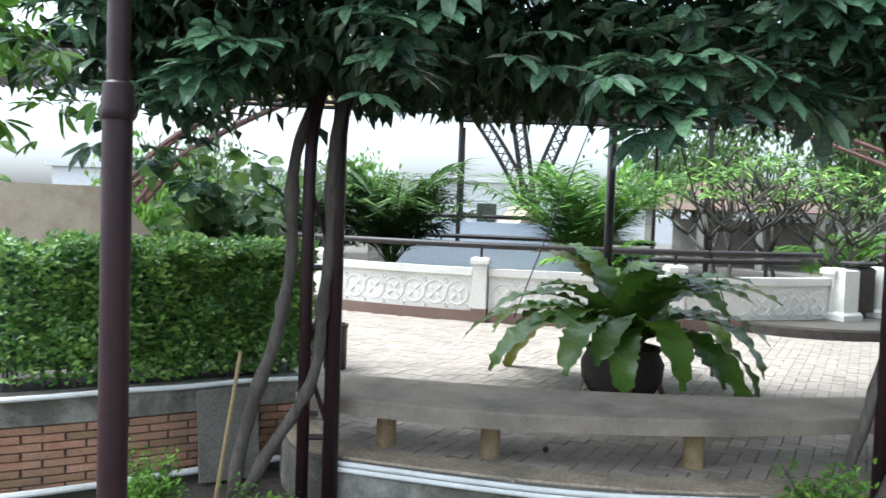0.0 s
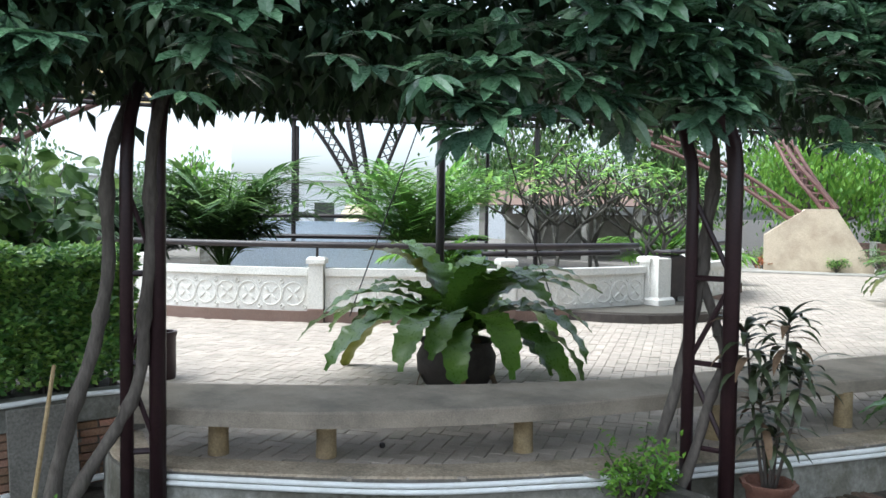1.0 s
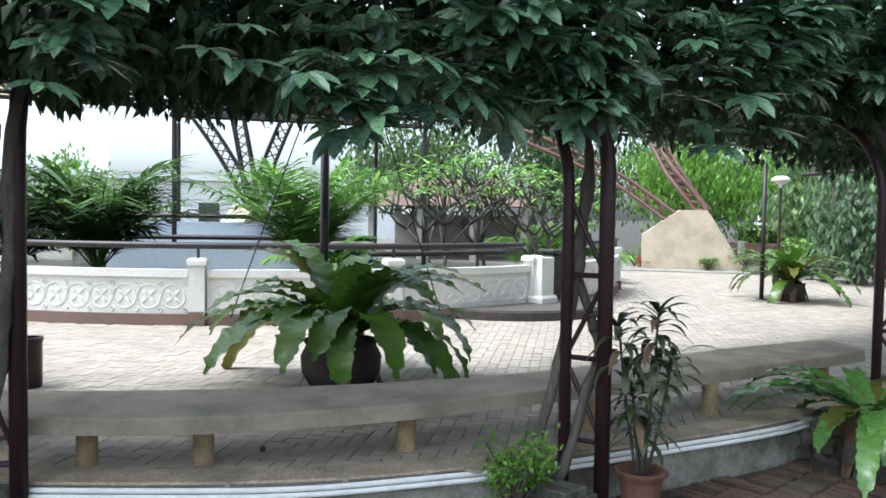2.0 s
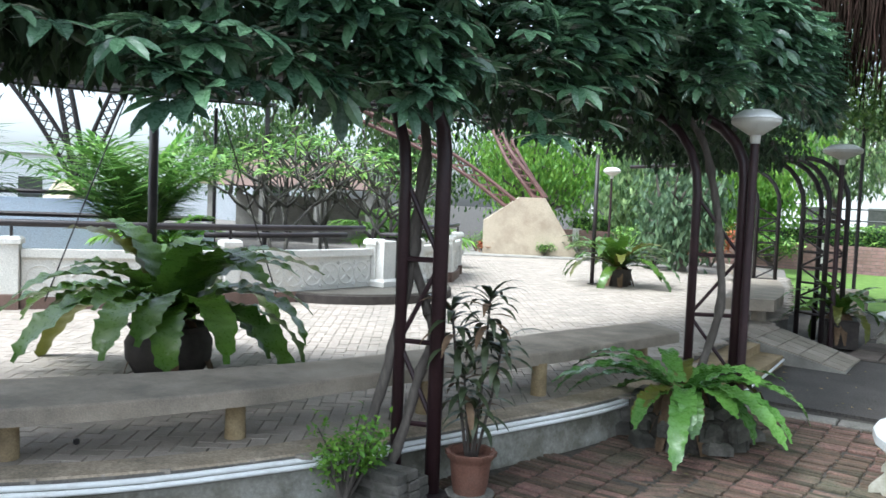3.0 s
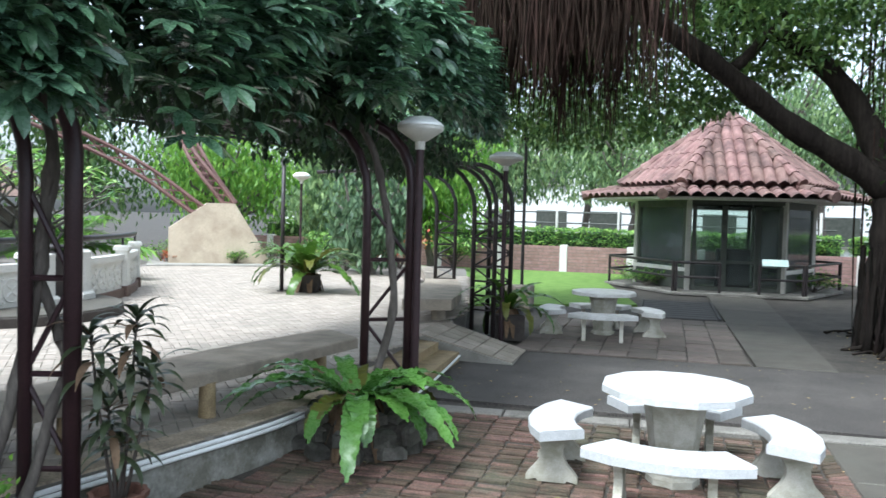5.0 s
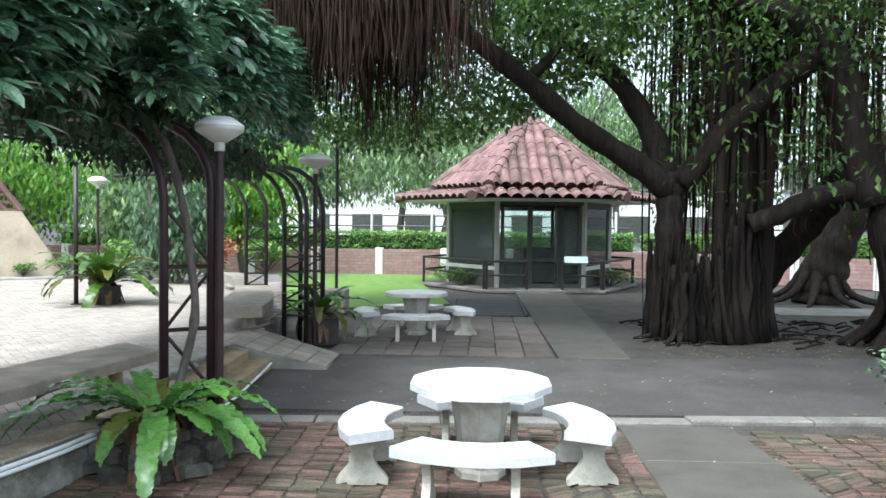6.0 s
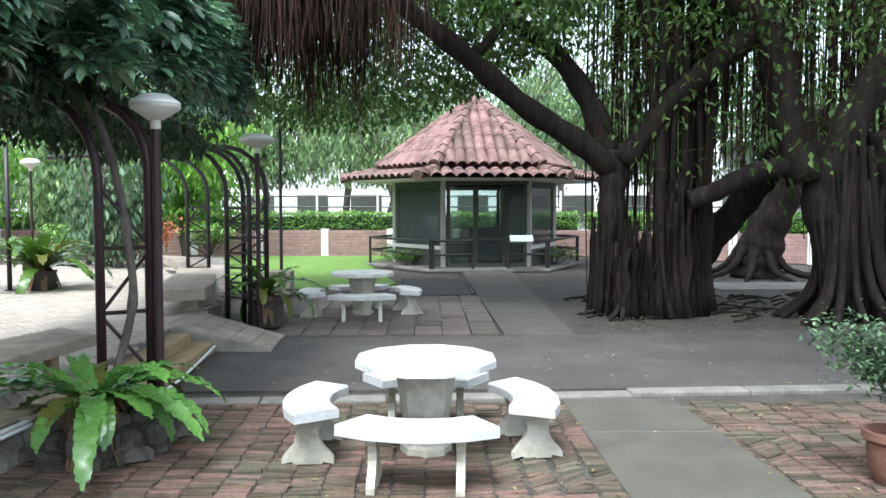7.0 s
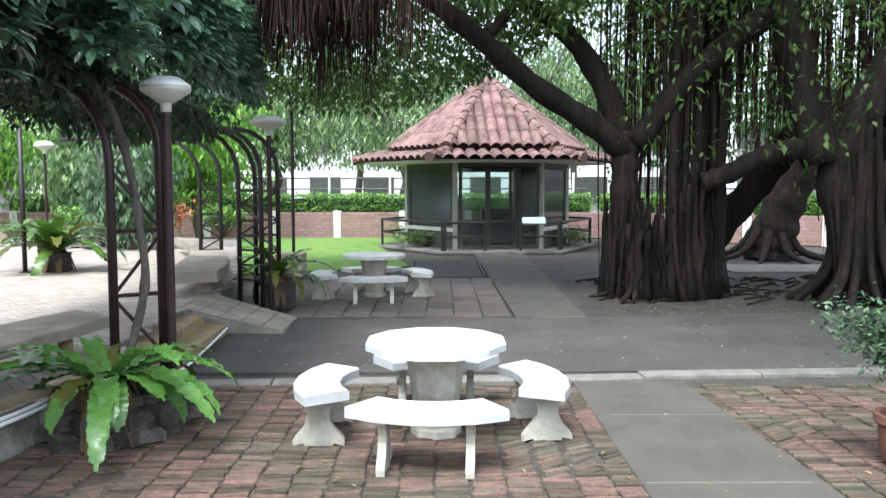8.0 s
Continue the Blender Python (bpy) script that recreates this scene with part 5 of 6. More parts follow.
# ---- hedge and its planter wall ----
HW = [(-5.9, -2.8), (-5.85, -1.04), (-5.92, -0.16), (-6.0, 0.5), (-6.02, 1.0)]
HLINE = [(p.x, p.y) for p in curve([(x, y, 0) for x, y in HW], 20)]
hw = tagged(part("planter_wall", sweep(HLINE, [(-0.22, -0.05), (-0.02, -0.05), (-0.02, 0.44), (-0.22, 0.44)]), JOINT), "low planter wall of thin orange bricks", "wall", kind="structure")
part("coping", sweep(HLINE, [(-0.24, 0.44), (0.015, 0.44), (0.0, 0.6), (-0.24, 0.6)]), MOSSY, hw, "black stained concrete coping")
tagged(part("white_pipe", MB().tube([(x + 0.02, y, 0.615 + 0.004 * math.sin(i)) for i, (x, y) in enumerate(HLINE)], 0.018, 8), PIPE), "white plastic pipe on the planter wall", "pipe")
tagged(part("white_pipe", MB().tube([(x + 0.1, y, 0.03 + 0.05 * i / 19) for i, (x, y) in enumerate(HLINE)], 0.022, 8), PIPE), "white plastic pipe along the wall foot", "pipe")
board = tagged(part("leaning_slab", MB().box((-5.82, 0.32, 0.3), (0.4, 0.03, 0.6), radians(93), 0.006, radians(-13)), KERB_STONE), "grey stone slab leaning on the brick wall", "slab")
tagged(part("bamboo_stick", MB().tube([(-5.12, 0.12, 0.0), (-5.14, 0.19, 0.45), (-5.16, 0.27, 0.98)], [0.014, 0.013, 0.011], 7), BAMBOO), "dry bamboo stick leaning on the planter", "stick")
hedge_bed = tagged(part("hedge_bed", MB().prism([(-6.16, 0.98), (-6.1, 0.2), (-6.04, -0.4), (-6.0, -1.2), (-6.06, -2.7), (-9, -2.7), (-8, 1.0)][::-1], 0.0, 0.52), SOIL), "soil of the raised hedge bed", "planting bed", kind="structure")


def hedge(line, deep, z0, z1, count, leaf, label, seed, material=HEDGE_LEAF, rough=0.09):
    rnd = random.Random(seed)
    t = thing("hedge", label, "hedge")
    lm, sm = MB(), MB()
    n = len(line) - 1
    for _ in range(count):
        q = rnd.uniform(0, n - 0.001)
        k, w = int(q), q % 1
        a, b = Vector((*line[k], 0)), Vector((*line[k + 1], 0))
        p = a.lerp(b, w)
        d = (b - a).normalized()
        back = Vector((-d.y, d.x, 0))
        face = rnd.random()
        lump = 0.09 * noise3((p.x * 2, p.y * 2, 0), 1.7)
        if face < 0.62:
            z = rnd.uniform(z0, z1)
            o = rough * 1.6 * noise3((p.x * 2, p.y * 2, z * 2), 2.2) + abs(rnd.gauss(0, 0.07))
        else:
            o, z = rnd.uniform(0, deep), z1 + lump + rnd.gauss(0, 0.03)
        if z < z0 + 0.12 and rnd.random() < 0.45:
            continue
        lm.leaf(p + back * o + Vector((0, 0, z)), (-back.x * 0.8 + rnd.uniform(-1, 1), -back.y * 0.8 + rnd.uniform(-1, 1), rnd.uniform(-0.2, 0.9)), (-back.x * 0.9 + rnd.uniform(-0.6, 0.6), -back.y * 0.9 + rnd.uniform(-0.6, 0.6), 0.9), leaf * rnd.uniform(0.7, 1.3), leaf * 0.6, 0.3)
    for k in range(n * 5):
        q = rnd.uniform(0, n - 0.001)
        a, b = Vector((*line[int(q)], 0)), Vector((*line[int(q) + 1], 0))
        d = (b - a).normalized()
        p = a.lerp(b, q % 1) + Vector((-d.y, d.x, 0)) * rnd.uniform(0.15, deep)
        sm.tube([p + Vector((0, 0, z0 - 0.3)), p + Vector((rnd.uniform(-0.1, 0.1), rnd.uniform(-0.1, 0.1), z1 - 0.1))], [0.012, 0.005], 5)
    tagged(part("stem", sm, BARK, t), kind="stuff")
    part("foliage", lm, material, t)
    return t


hl = [(x - 0.2, y) for x, y in HLINE[4:]]
hedge(hl, 0.8, 0.64, 1.5, 17000, 0.062, "clipped bright green garden hedge in a brick planter", 51, GARDEN_HEDGE, 0.13)
# solid dark block behind the leaves, painted as the hedge's inner shade
inner = tagged(part("hedge_core", sweep([(x - 0.4, y) for x, y in hl], [(-0.5, 0.66), (0.0, 0.66), (0.0, 1.4), (-0.5, 1.4)]), DARK_LEAF_AND_SHADE), "solid block coloured dark for the shade inside the hedge", "hedge", kind="stuff")

# ---- gazebo ----
GX, GY = 1.48, 25.0


def hexa(r, z):
    return [Vector((GX + r * math.cos(radians(60 * k + 5)), GY + r * math.sin(radians(60 * k + 5)), z)) for k in range(6)]


gz = thing("gazebo", "six sided glazed garden kiosk with a tiled double roof", "gazebo")
part("floor_slab", MB().prism([(p.x, p.y) for p in hexa(3.36, 0)], 0, 0.08, 0.02), KERB_STONE, gz)
WR, WH = 2.45, 2.62
for k in range(6):
    a, b = hexa(WR, 0.08)[k], hexa(WR, 0.08)[(k + 1) % 6]
    d = (b - a).normalized()
    rz = math.atan2(d.y, d.x)
    mid = (a + b) / 2
    ln = (b - a).length
    part("corner_post", MB().box((a.x, a.y, WH / 2), (0.13, 0.13, WH), rz, 0.01), GREY_PAINT, gz)
    part("lintel", MB().box((mid.x, mid.y, WH - 0.1), (ln, 0.12, 0.24), rz), GREEN_PAINT, gz)
    if k == 4:
        for s, wd in ((-0.7, 0.75), (0.12, 0.8), (0.85, 0.55)):
            c = mid + d * s
            w = part("door" if s == 0.12 else "side_light", MB().box((c.x - d.x * wd / 2, c.y - d.y * wd / 2, 1.2), (0.1, 0.08, 2.3), rz).box((c.x + d.x * wd / 2, c.y + d.y * wd / 2, 1.2), (0.1, 0.08, 2.3), rz).box((c.x, c.y, 0.86), (wd, 0.07, 0.08), rz).box((c.x, c.y, 0.14), (wd, 0.07, 0.12), rz), GREEN_PAINT, gz, "dark green framed glass door")
            part("pane", MB().box((c.x, c.y, 1.3), (wd - 0.1, 0.012, 2.1), rz), GLASS, w).visible_shadow = False
    else:
        part("window_sill", MB().box((mid.x, mid.y, 0.62), (ln, 0.16, 0.1), rz, 0.01), PAINT_WALL, gz)
        part("dado", MB().box((mid.x, mid.y, 0.34), (ln - 0.1, 0.1, 0.5), rz), GREEN_PAINT, gz)
        w = part("window", MB().box((mid.x, mid.y, 2.36), (ln - 0.16, 0.07, 0.1), rz).box((a.x + d.x * 0.14, a.y + d.y * 0.14, 1.5), (0.1, 0.07, 1.75), rz).box((b.x - d.x * 0.14, b.y - d.y * 0.14, 1.5), (0.1, 0.07, 1.75), rz), GREEN_PAINT, gz, "dark window frame")
        part("pane", MB().box((mid.x, mid.y, 1.5), (ln - 0.3, 0.012, 1.75), rz), GLASS, w).visible_shadow = False


def roof_side(k, r0, z0, r1, z1, n):
    """Columns of round clay pan tiles laid straight down one side, cut off along the hips."""
    a0, b0 = hexa(r0, z0)[k], hexa(r0, z0)[(k + 1) % 6]
    a1, b1 = hexa(r1, z1)[k], hexa(r1, z1)[(k + 1) % 6]
    m0, m1 = (a0 + b0) / 2, (a1 + b1) / 2
    e = (b0 - a0).normalized()
    h0, h1 = (b0 - a0).length / 2, (b1 - a1).length / 2
    nrm = e.cross(m1 - m0).normalized()
    if nrm.z < 0:
        nrm = -nrm
    out = []
    w = 2 * h0 / n
    rows = 5 if r1 < 1 else 2
    for c in range(n):
        x0 = -h0 + c * w
        ring = [(x0 + w * q, 0.11 * math.sin(math.pi * q) ** 0.8 if 0 < q < 1 else -0.01) for q in (0, 0.12, 0.3, 0.5, 0.7, 0.88, 1)]
        top = [max(min((h0 - abs(x)) / (h0 - h1), 1.0), 0.0) for x, _ in ring]
        mb = MB()
        base, cnt = 0, 0
        for j in range(rows):
            for t, up in ((j / rows, 0.018), ((j + 1) / rows, 0.0)):
                for (x, z), lim in zip(ring, top):
                    p = m0.lerp(m1, min(t, lim)) + e * x + nrm * (z + up)
                    mb.v.append(tuple(p))
                cnt += 1
        for j in range(cnt - 1):
            for i in range(6):
                q = base + j * 7 + i
                mb.f.append((q, q + 1, q + 8, q + 7))
        out.append(mb)
    return out


roof_core = part("roof", MB().add([*hexa(2.9, 2.9), Vector((GX, GY, 4.9))], [(k, (k + 1) % 6, 6) for k in range(6)] + [(5, 4, 3, 2, 1, 0)]), ROOF_TILE, gz, "faded pink clay tile roof")
part("soffit", MB().prism([(p.x, p.y) for p in hexa(3.75, 0)], 2.5, 2.56), PAINT_WALL, gz)
part("upper_band", MB().prism([(p.x, p.y) for p in hexa(2.55, 0)], 2.56, 2.92), GREEN_PAINT, gz)
for k in range(6):
    for row in roof_side(k, 3.0, 2.93, 0.1, 5.0, 10) + roof_side(k, 4.1, 2.56, 2.5, 2.86, 12):
        part("pan_tile", row, ROOF_TILE, roof_core)
    for r0, z0, r1, z1, n in ((3.02, 2.96, 0.08, 5.06, 9), (4.12, 2.6, 2.6, 2.92, 4)):
        a, b = hexa(r0, z0)[k], hexa(r1, z1)[k]
        for i in range(n):
            p, q = a.lerp(b, i / n), a.lerp(b, (i + 1.08) / n)
            part("ridge_tile", MB().tube([p, p.lerp(q, 0.5), q], [0.15, 0.135, 0.115], 9), ROOF_TILE, roof_core)
part("finial", MB().lathe([(0.16, 0), (0.14, 0.1), (0.05, 0.16)], (GX, GY, 5.0), 12), ROOF_TILE, roof_core)
HR = hexa(3.25, 0.05)
for k in range(6):
    a, b = HR[k], HR[(k + 1) % 6]
    if k == 1:
        continue
    runs = [(a, b)] if k != 4 else [(a, a.lerp(b, 0.37)), (a.lerp(b, 0.64), b)]
    for p, q in runs:
        t = thing("railing", "low dark tube railing round the kiosk", "railing", group="kiosk railings")
        inset = (q - p).normalized() * 0.05
        p, q = p + inset, q - inset
        part("top_rail", MB().tube([p + Vector((0, 0, 0.8)), q + Vector((0, 0, 0.8))], 0.035, 8), IRON, t)
        part("mid_rail", MB().tube([p + Vector((0, 0, 0.42)), q + Vector((0, 0, 0.42))], 0.03, 8), IRON, t)
        for e in (p, q):
            part("post", MB().tube([e, e + Vector((0, 0, 0.8))], 0.038, 8), IRON, t)
tagged(part("notice_board", MB().box((2.55, 21.9, 0.92), (0.62, 0.04, 0.22), 0, 0.01, radians(-40)), PAPER), "white tilted notice board on the railing", "sign")
for k in (3, 5, 2, 0):
    a, b = hexa(2.95, 0.08)[k], hexa(2.95, 0.08)[(k + 1) % 6]
    c = (a + b) / 2
    shrub("bed_shrub", "low dark green shrub against the kiosk wall", tuple(c), (1.2, 0.5, 0.5), 700, 0.1, HEDGE_LEAF, 60 + k)
inside_box = thing("kiosk_cabinet", "dark cabinet inside the kiosk", "cabinet", (1.7, 24.2, 0.08))
part("body", MB().box((0, 0, 0.55), (0.9, 0.5, 1.1), 0, 0.02), IRON, inside_box)

# ---- far brick wall, hedge, fence ----
bw = thing("garden_boundary_wall", "low red brick boundary wall with white piers", "wall", kind="structure")
RUNS = [((-16, 29.6), (5.5, 29.0)), ((5.5, 29.0), (20, 19.5))]
for (xa, ya), (xb, yb) in RUNS:
    d = Vector((xb - xa, yb - ya, 0))
    ln = d.length
    d.normalize()
    rz = math.atan2(d.y, d.x)
    courses = MB()
    rb = random.Random(8)
    for j in range(8):
        s = -0.15 * (j % 2)
        while s < ln:
            w = 0.4
            c = Vector((xa, ya, 0)) + d * (s + w / 2)
            courses.box((c.x, c.y, 0.06 + j * 0.115), (w - 0.015, 0.2 + rb.uniform(-0.01, 0.01), 0.1), rz)
            s += w
    tagged(part("brickwork", courses, FAR_BRICK, bw), kind="stuff")
    part("core", MB().box((xa + d.x * ln / 2, ya + d.y * ln / 2, 0.46), (ln, 0.17, 0.9), rz), JOINT, bw)
    s = 0.6
    while s < ln:
        c = Vector((xa, ya, 0)) + d * s
        part("pier", MB().box((c.x, c.y, 0.48), (0.26, 0.3, 0.98), rz, 0.01), PAINT_WALL, bw, "white painted pier")
        s += 2.35
    hedge([(xa - d.y * 0.35 + d.x * ln * i / 24, ya + d.x * 0.35 + d.y * ln * i / 24) for i in range(25)], 0.7, 0.85, 1.5, 15000, 0.1, "long clipped hedge behind the brick wall", 70 + int(xa))
    # plain dark strip that stands for shade between the boundary hedge's leaves
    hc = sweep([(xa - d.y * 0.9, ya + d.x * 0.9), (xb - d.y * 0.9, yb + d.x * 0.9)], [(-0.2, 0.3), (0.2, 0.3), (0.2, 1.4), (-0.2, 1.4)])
    tagged(part("hedge_core", hc, DARK_LEAF_AND_SHADE), "solid strip coloured dark for the shade inside the boundary hedge", "hedge", kind="stuff")
    fence = thing("mesh_fence", "green wire fence with pale posts behind the hedge", "fence")
    s = 0.3
    while s < ln:
        c = Vector((xa - d.y * 1.6, ya + d.x * 1.6, 0)) + d * s
        part("post", MB().tube([c, c + Vector((0, 0, 2.35))], 0.05, 6), PAINT_WALL, fence)
        s += 2.3
    for z in (1.75, 2.15):
        a, b = Vector((xa - d.y * 1.6, ya + d.x * 1.6, z)), Vector((xb - d.y * 1.6, yb + d.x * 1.6, z))
        part("rail", MB().tube([a, b], 0.03, 5), GREEN_PAINT, fence)

# ---- banyan ----
def banyan():
    rnd = random.Random(90)
    t = thing("banyan_tree", "huge banyan with fused trunks and hanging aerial roots", "tree", (0, 0, 0))
    wood = MB()

    def big(pts, r0, r1, sides=12):
        line = curve(pts, 22)
        k = len(line) - 1
        wood.tube(line, [(r0 + (r1 - r0) * (i / k) ** 0.8) * (1 + 0.09 * math.sin(i * 1.9)) for i in range(k + 1)], sides)
        return line

    limbs = []
    big([(3.05, 13.9, -0.1), (3.12, 13.8, 1.2), (3.15, 13.8, 2.2), (3.2, 13.8, 2.75)], 0.25, 0.22)
    limbs.append(big([(3.15, 13.8, 2.45), (2.5, 13.7, 2.92), (1.6, 13.5, 3.46), (0.67, 13.2, 4.18), (-0.4, 12.9, 4.95), (-1.8, 12.4, 5.9)], 0.23, 0.13))
    limbs.append(big([(3.1, 13.9, 2.6), (2.85, 14.1, 3.5), (2.2, 14.3, 4.5), (1.2, 14.6, 5.3), (0.2, 15, 6.2)], 0.24, 0.12))
    limbs.append(big([(3.3, 13.7, 2.55), (3.9, 13.6, 3.35), (4.5, 13.5, 3.95), (5.3, 13.3, 4.6), (5.6, 13.2, 4.7)], 0.2, 0.2))
    limbs.append(big([(6.1, 13.0, 2.2), (5.85, 13.1, 3.2), (5.6, 13.2, 4.4), (5.2, 13.3, 5.0), (4.2, 13.5, 5.5), (2.9, 13.8, 6.0)], 0.3, 0.2))
    limbs.append(big([(6.75, 13.0, 0.0), (6.6, 13.0, 1.0), (6.35, 13.0, 2.0), (6.6, 13.0, 2.8), (7.1, 13.0, 3.7), (7.8, 13.0, 4.6)], 0.36, 0.26))
    limbs.append(big([(6.1, 13.0, 2.5), (5.3, 13.1, 2.35), (4.7, 13.2, 2.05), (4.3, 13.3, 1.9)], 0.17, 0.16))
    limbs.append(big([(4.9, 15.5, 0.0), (5.2, 15.3, 0.9), (5.8, 14.8, 1.9), (6.2, 14.2, 2.7)], 0.3, 0.25))
    big([(7.9, 12.9, 0), (7.6, 12.9, 1.5), (7.3, 13, 3)], 0.28, 0.26)
    # upright stems fused side by side
    for k in range(11):
        x, y = 3.9 + 0.09 * k + rnd.uniform(-0.04, 0.04), 13.75 + rnd.uniform(-0.25, 0.35)
        lean = rnd.uniform(-0.25, 0.25)
        r = rnd.uniform(0.045, 0.12)
        big([(x, y, -0.05), (x + 0.05 * rnd.uniform(-1, 1), y, 1.6), (x + lean * 0.4, y, 3.2), (x + lean, y + 0.1, 5.2), (x + lean * 1.6, y + 0.2, 7.2)], r * 1.2, r * 0.7, 8)
    for k in range(26):
        a = k * 0.25 - 1.6
        big([(6.75 + 0.26 * math.sin(a * 2), 12.95 - 0.22 * math.cos(a), 2.6 + rnd.uniform(-0.8, 0.6)), (6.75 + 0.36 * math.sin(a * 2), 12.9 - 0.3 * math.cos(a), 1.3), (6.78 + 0.55 * math.sin(a * 2), 12.85 - 0.42 * math.cos(a), 0.45), (6.8 + 1.05 * math.sin(a * 2), 12.75 - 0.8 * math.cos(a), -0.03)], 0.05, rnd.uniform(0.05, 0.09), 7)
    limbs.append(big([(-1.8, 12.4, 5.9), (-2.6, 11.5, 6.2), (-2.4, 10.2, 5.9)], 0.15, 0.08))
    limbs.append(big([(0.67, 13.2, 4.18), (1.0, 13.4, 4.5), (1.5, 13.6, 5.2)], 0.1, 0.07))
    # second stem behind, flaring into roots
    main = wood
    wood = MB()
    big([(8.4, 20.6, -0.1), (8.5, 20.6, 0.5), (8.7, 20.5, 1.4), (9.2, 20.3, 2.6), (9.5, 20.0, 4.2)], 0.62, 0.42)
    for k in range(9):
        a = k * 0.7
        big([(8.45 + 0.3 * math.cos(a), 20.6 + 0.3 * math.sin(a), 0.9), (8.4 + 0.8 * math.cos(a), 20.6 + 0.8 * math.sin(a), 0.22), (8.4 + 1.7 * math.cos(a), 20.6 + 1.7 * math.sin(a), -0.03)], 0.16, 0.04, 8)
    part("rear_trunk", wood, BANYAN, t, "dark root-flared rear stem", smooth=True)
    wood = main
    big([(8.9, 14.2, -0.1), (8.8, 14.2, 1.4), (8.6, 14.1, 3.0), (8.9, 14, 5.0)], 0.42, 0.3)
    # buttress roots
    for x, y in ((3.3, 13.5), (6.75, 12.9), (4.9, 15.6), (7.6, 12.5)):
        for k in range(18):
            a = rnd.uniform(0, 6.28)
            ln = rnd.uniform(0.35, 0.8)
            big([(x, y, 0.5), (x + 0.4 * ln * math.cos(a), y + 0.4 * ln * math.sin(a), 0.12), (x + ln * math.cos(a), y + ln * math.sin(a), -0.03)], 0.08, 0.025, 7)
    for k in range(120):
        x, y, a = rnd.uniform(2.6, 8.2), rnd.uniform(12.6, 16.5), rnd.uniform(-0.9, 0.9)
        ln = rnd.uniform(0.3, 0.9)
        big([(x, y, -0.02), (x + 0.5 * ln * math.cos(a), y + 0.5 * ln * math.sin(a), 0.03), (x + ln * math.cos(a + 0.3), y + ln * math.sin(a + 0.3), -0.04)], 0.022, 0.01, 5)
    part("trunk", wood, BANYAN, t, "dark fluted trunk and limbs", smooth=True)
    # fused curtain of thick rooted columns
    cols = MB()
    for k in range(300):
        x = rnd.uniform(2.85, 4.85)
        y = 13.15 + 0.5 * ((x - 3.8) / 0.95) ** 2 + abs(rnd.gauss(0, 0.38))
        h = rnd.uniform(0.9, 1.7) + 0.35 * noise3((x * 2.2, y, 4), 1.3) + (0.5 if x > 3.85 else 0.0)
        w, v = rnd.gauss(0, 0.05), rnd.gauss(0, 0.025)
        r = rnd.choice((0.012, 0.016, 0.022, 0.03, 0.05, 0.07))
        cols.tube([(x + w * 1.6, y - 0.12, -0.02), (x + w + v, y - 0.03, h * 0.2), (x + w * 0.6 - v, y, h * 0.45), (x + v, y + 0.03, h * 0.75), (x, y + rnd.uniform(-0.1, 0.1), h)], [r * 1.5, r, r * rnd.uniform(0.7, 1.1), r * 0.8, r * 0.5], 6)
    for k in range(190):
        x = 6.45 + rnd.uniform(-0.25, 1.2)
        y = 12.6 + 0.3 * abs(x - 6.6)
        cols.tube([(x, y - 0.1, -0.02), (x + rnd.uniform(-0.1, 0.1), y, 0.9), (x + rnd.uniform(-0.2, 0.2), y + 0.1, rnd.uniform(1.5, 2.8))], [rnd.uniform(0.02, 0.08), rnd.uniform(0.015, 0.05), 0.02], 6)
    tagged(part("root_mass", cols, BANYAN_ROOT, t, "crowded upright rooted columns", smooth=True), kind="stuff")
    # hanging aerial roots
    hang = MB()

    def drop(x, y, z0, z1, r):
        n = 4
        hang.tube([(x + rnd.uniform(-0.02, 0.02) * i, y + rnd.uniform(-0.02, 0.02) * i, z0 + (z1 - z0) * i / n) for i in range(n + 1)], [r, r, r * 0.9, r * 0.8, r * 0.3], 4)

    for _ in range(1900):
        x = rnd.gauss(-1.5, 0.68)
        y = rnd.uniform(9.3, 10.6)
        low = 3.15 + 0.2 * abs(x + 1.5) + 0.7 * noise3((x * 1.6, y, 0), 1.3) + rnd.random() ** 1.5 * 1.7
        if -3.3 < x < 0.2:
            drop(x, y, 6.0, low, rnd.uniform(0.005, 0.015))
    for _ in range(260):
        ln = rnd.choice(limbs)
        p = rnd.choice(ln)
        if -1.0 < p.x < 2.9 and rnd.random() < 0.9:
            continue
        drop(p.x + rnd.gauss(0, 0.3), p.y + rnd.uniform(-0.3, 0.3), p.z + rnd.uniform(0, 1.5), max(p.z - rnd.uniform(0.1, 0.6), 1.7), rnd.uniform(0.004, 0.012))
    for _ in range(420):
        x, y = rnd.uniform(3.2, 9.5), rnd.uniform(13.5, 16.5)
        drop(x, y, 7, max(rnd.choice((0.0, rnd.uniform(1.0, 4.5), rnd.uniform(2, 5))), 2.5 if x / y > 0.345 and x / y < 0.475 else 0.0), rnd.uniform(0.006, 0.03))
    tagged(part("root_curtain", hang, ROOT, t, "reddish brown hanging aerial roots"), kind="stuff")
    crown = MB()
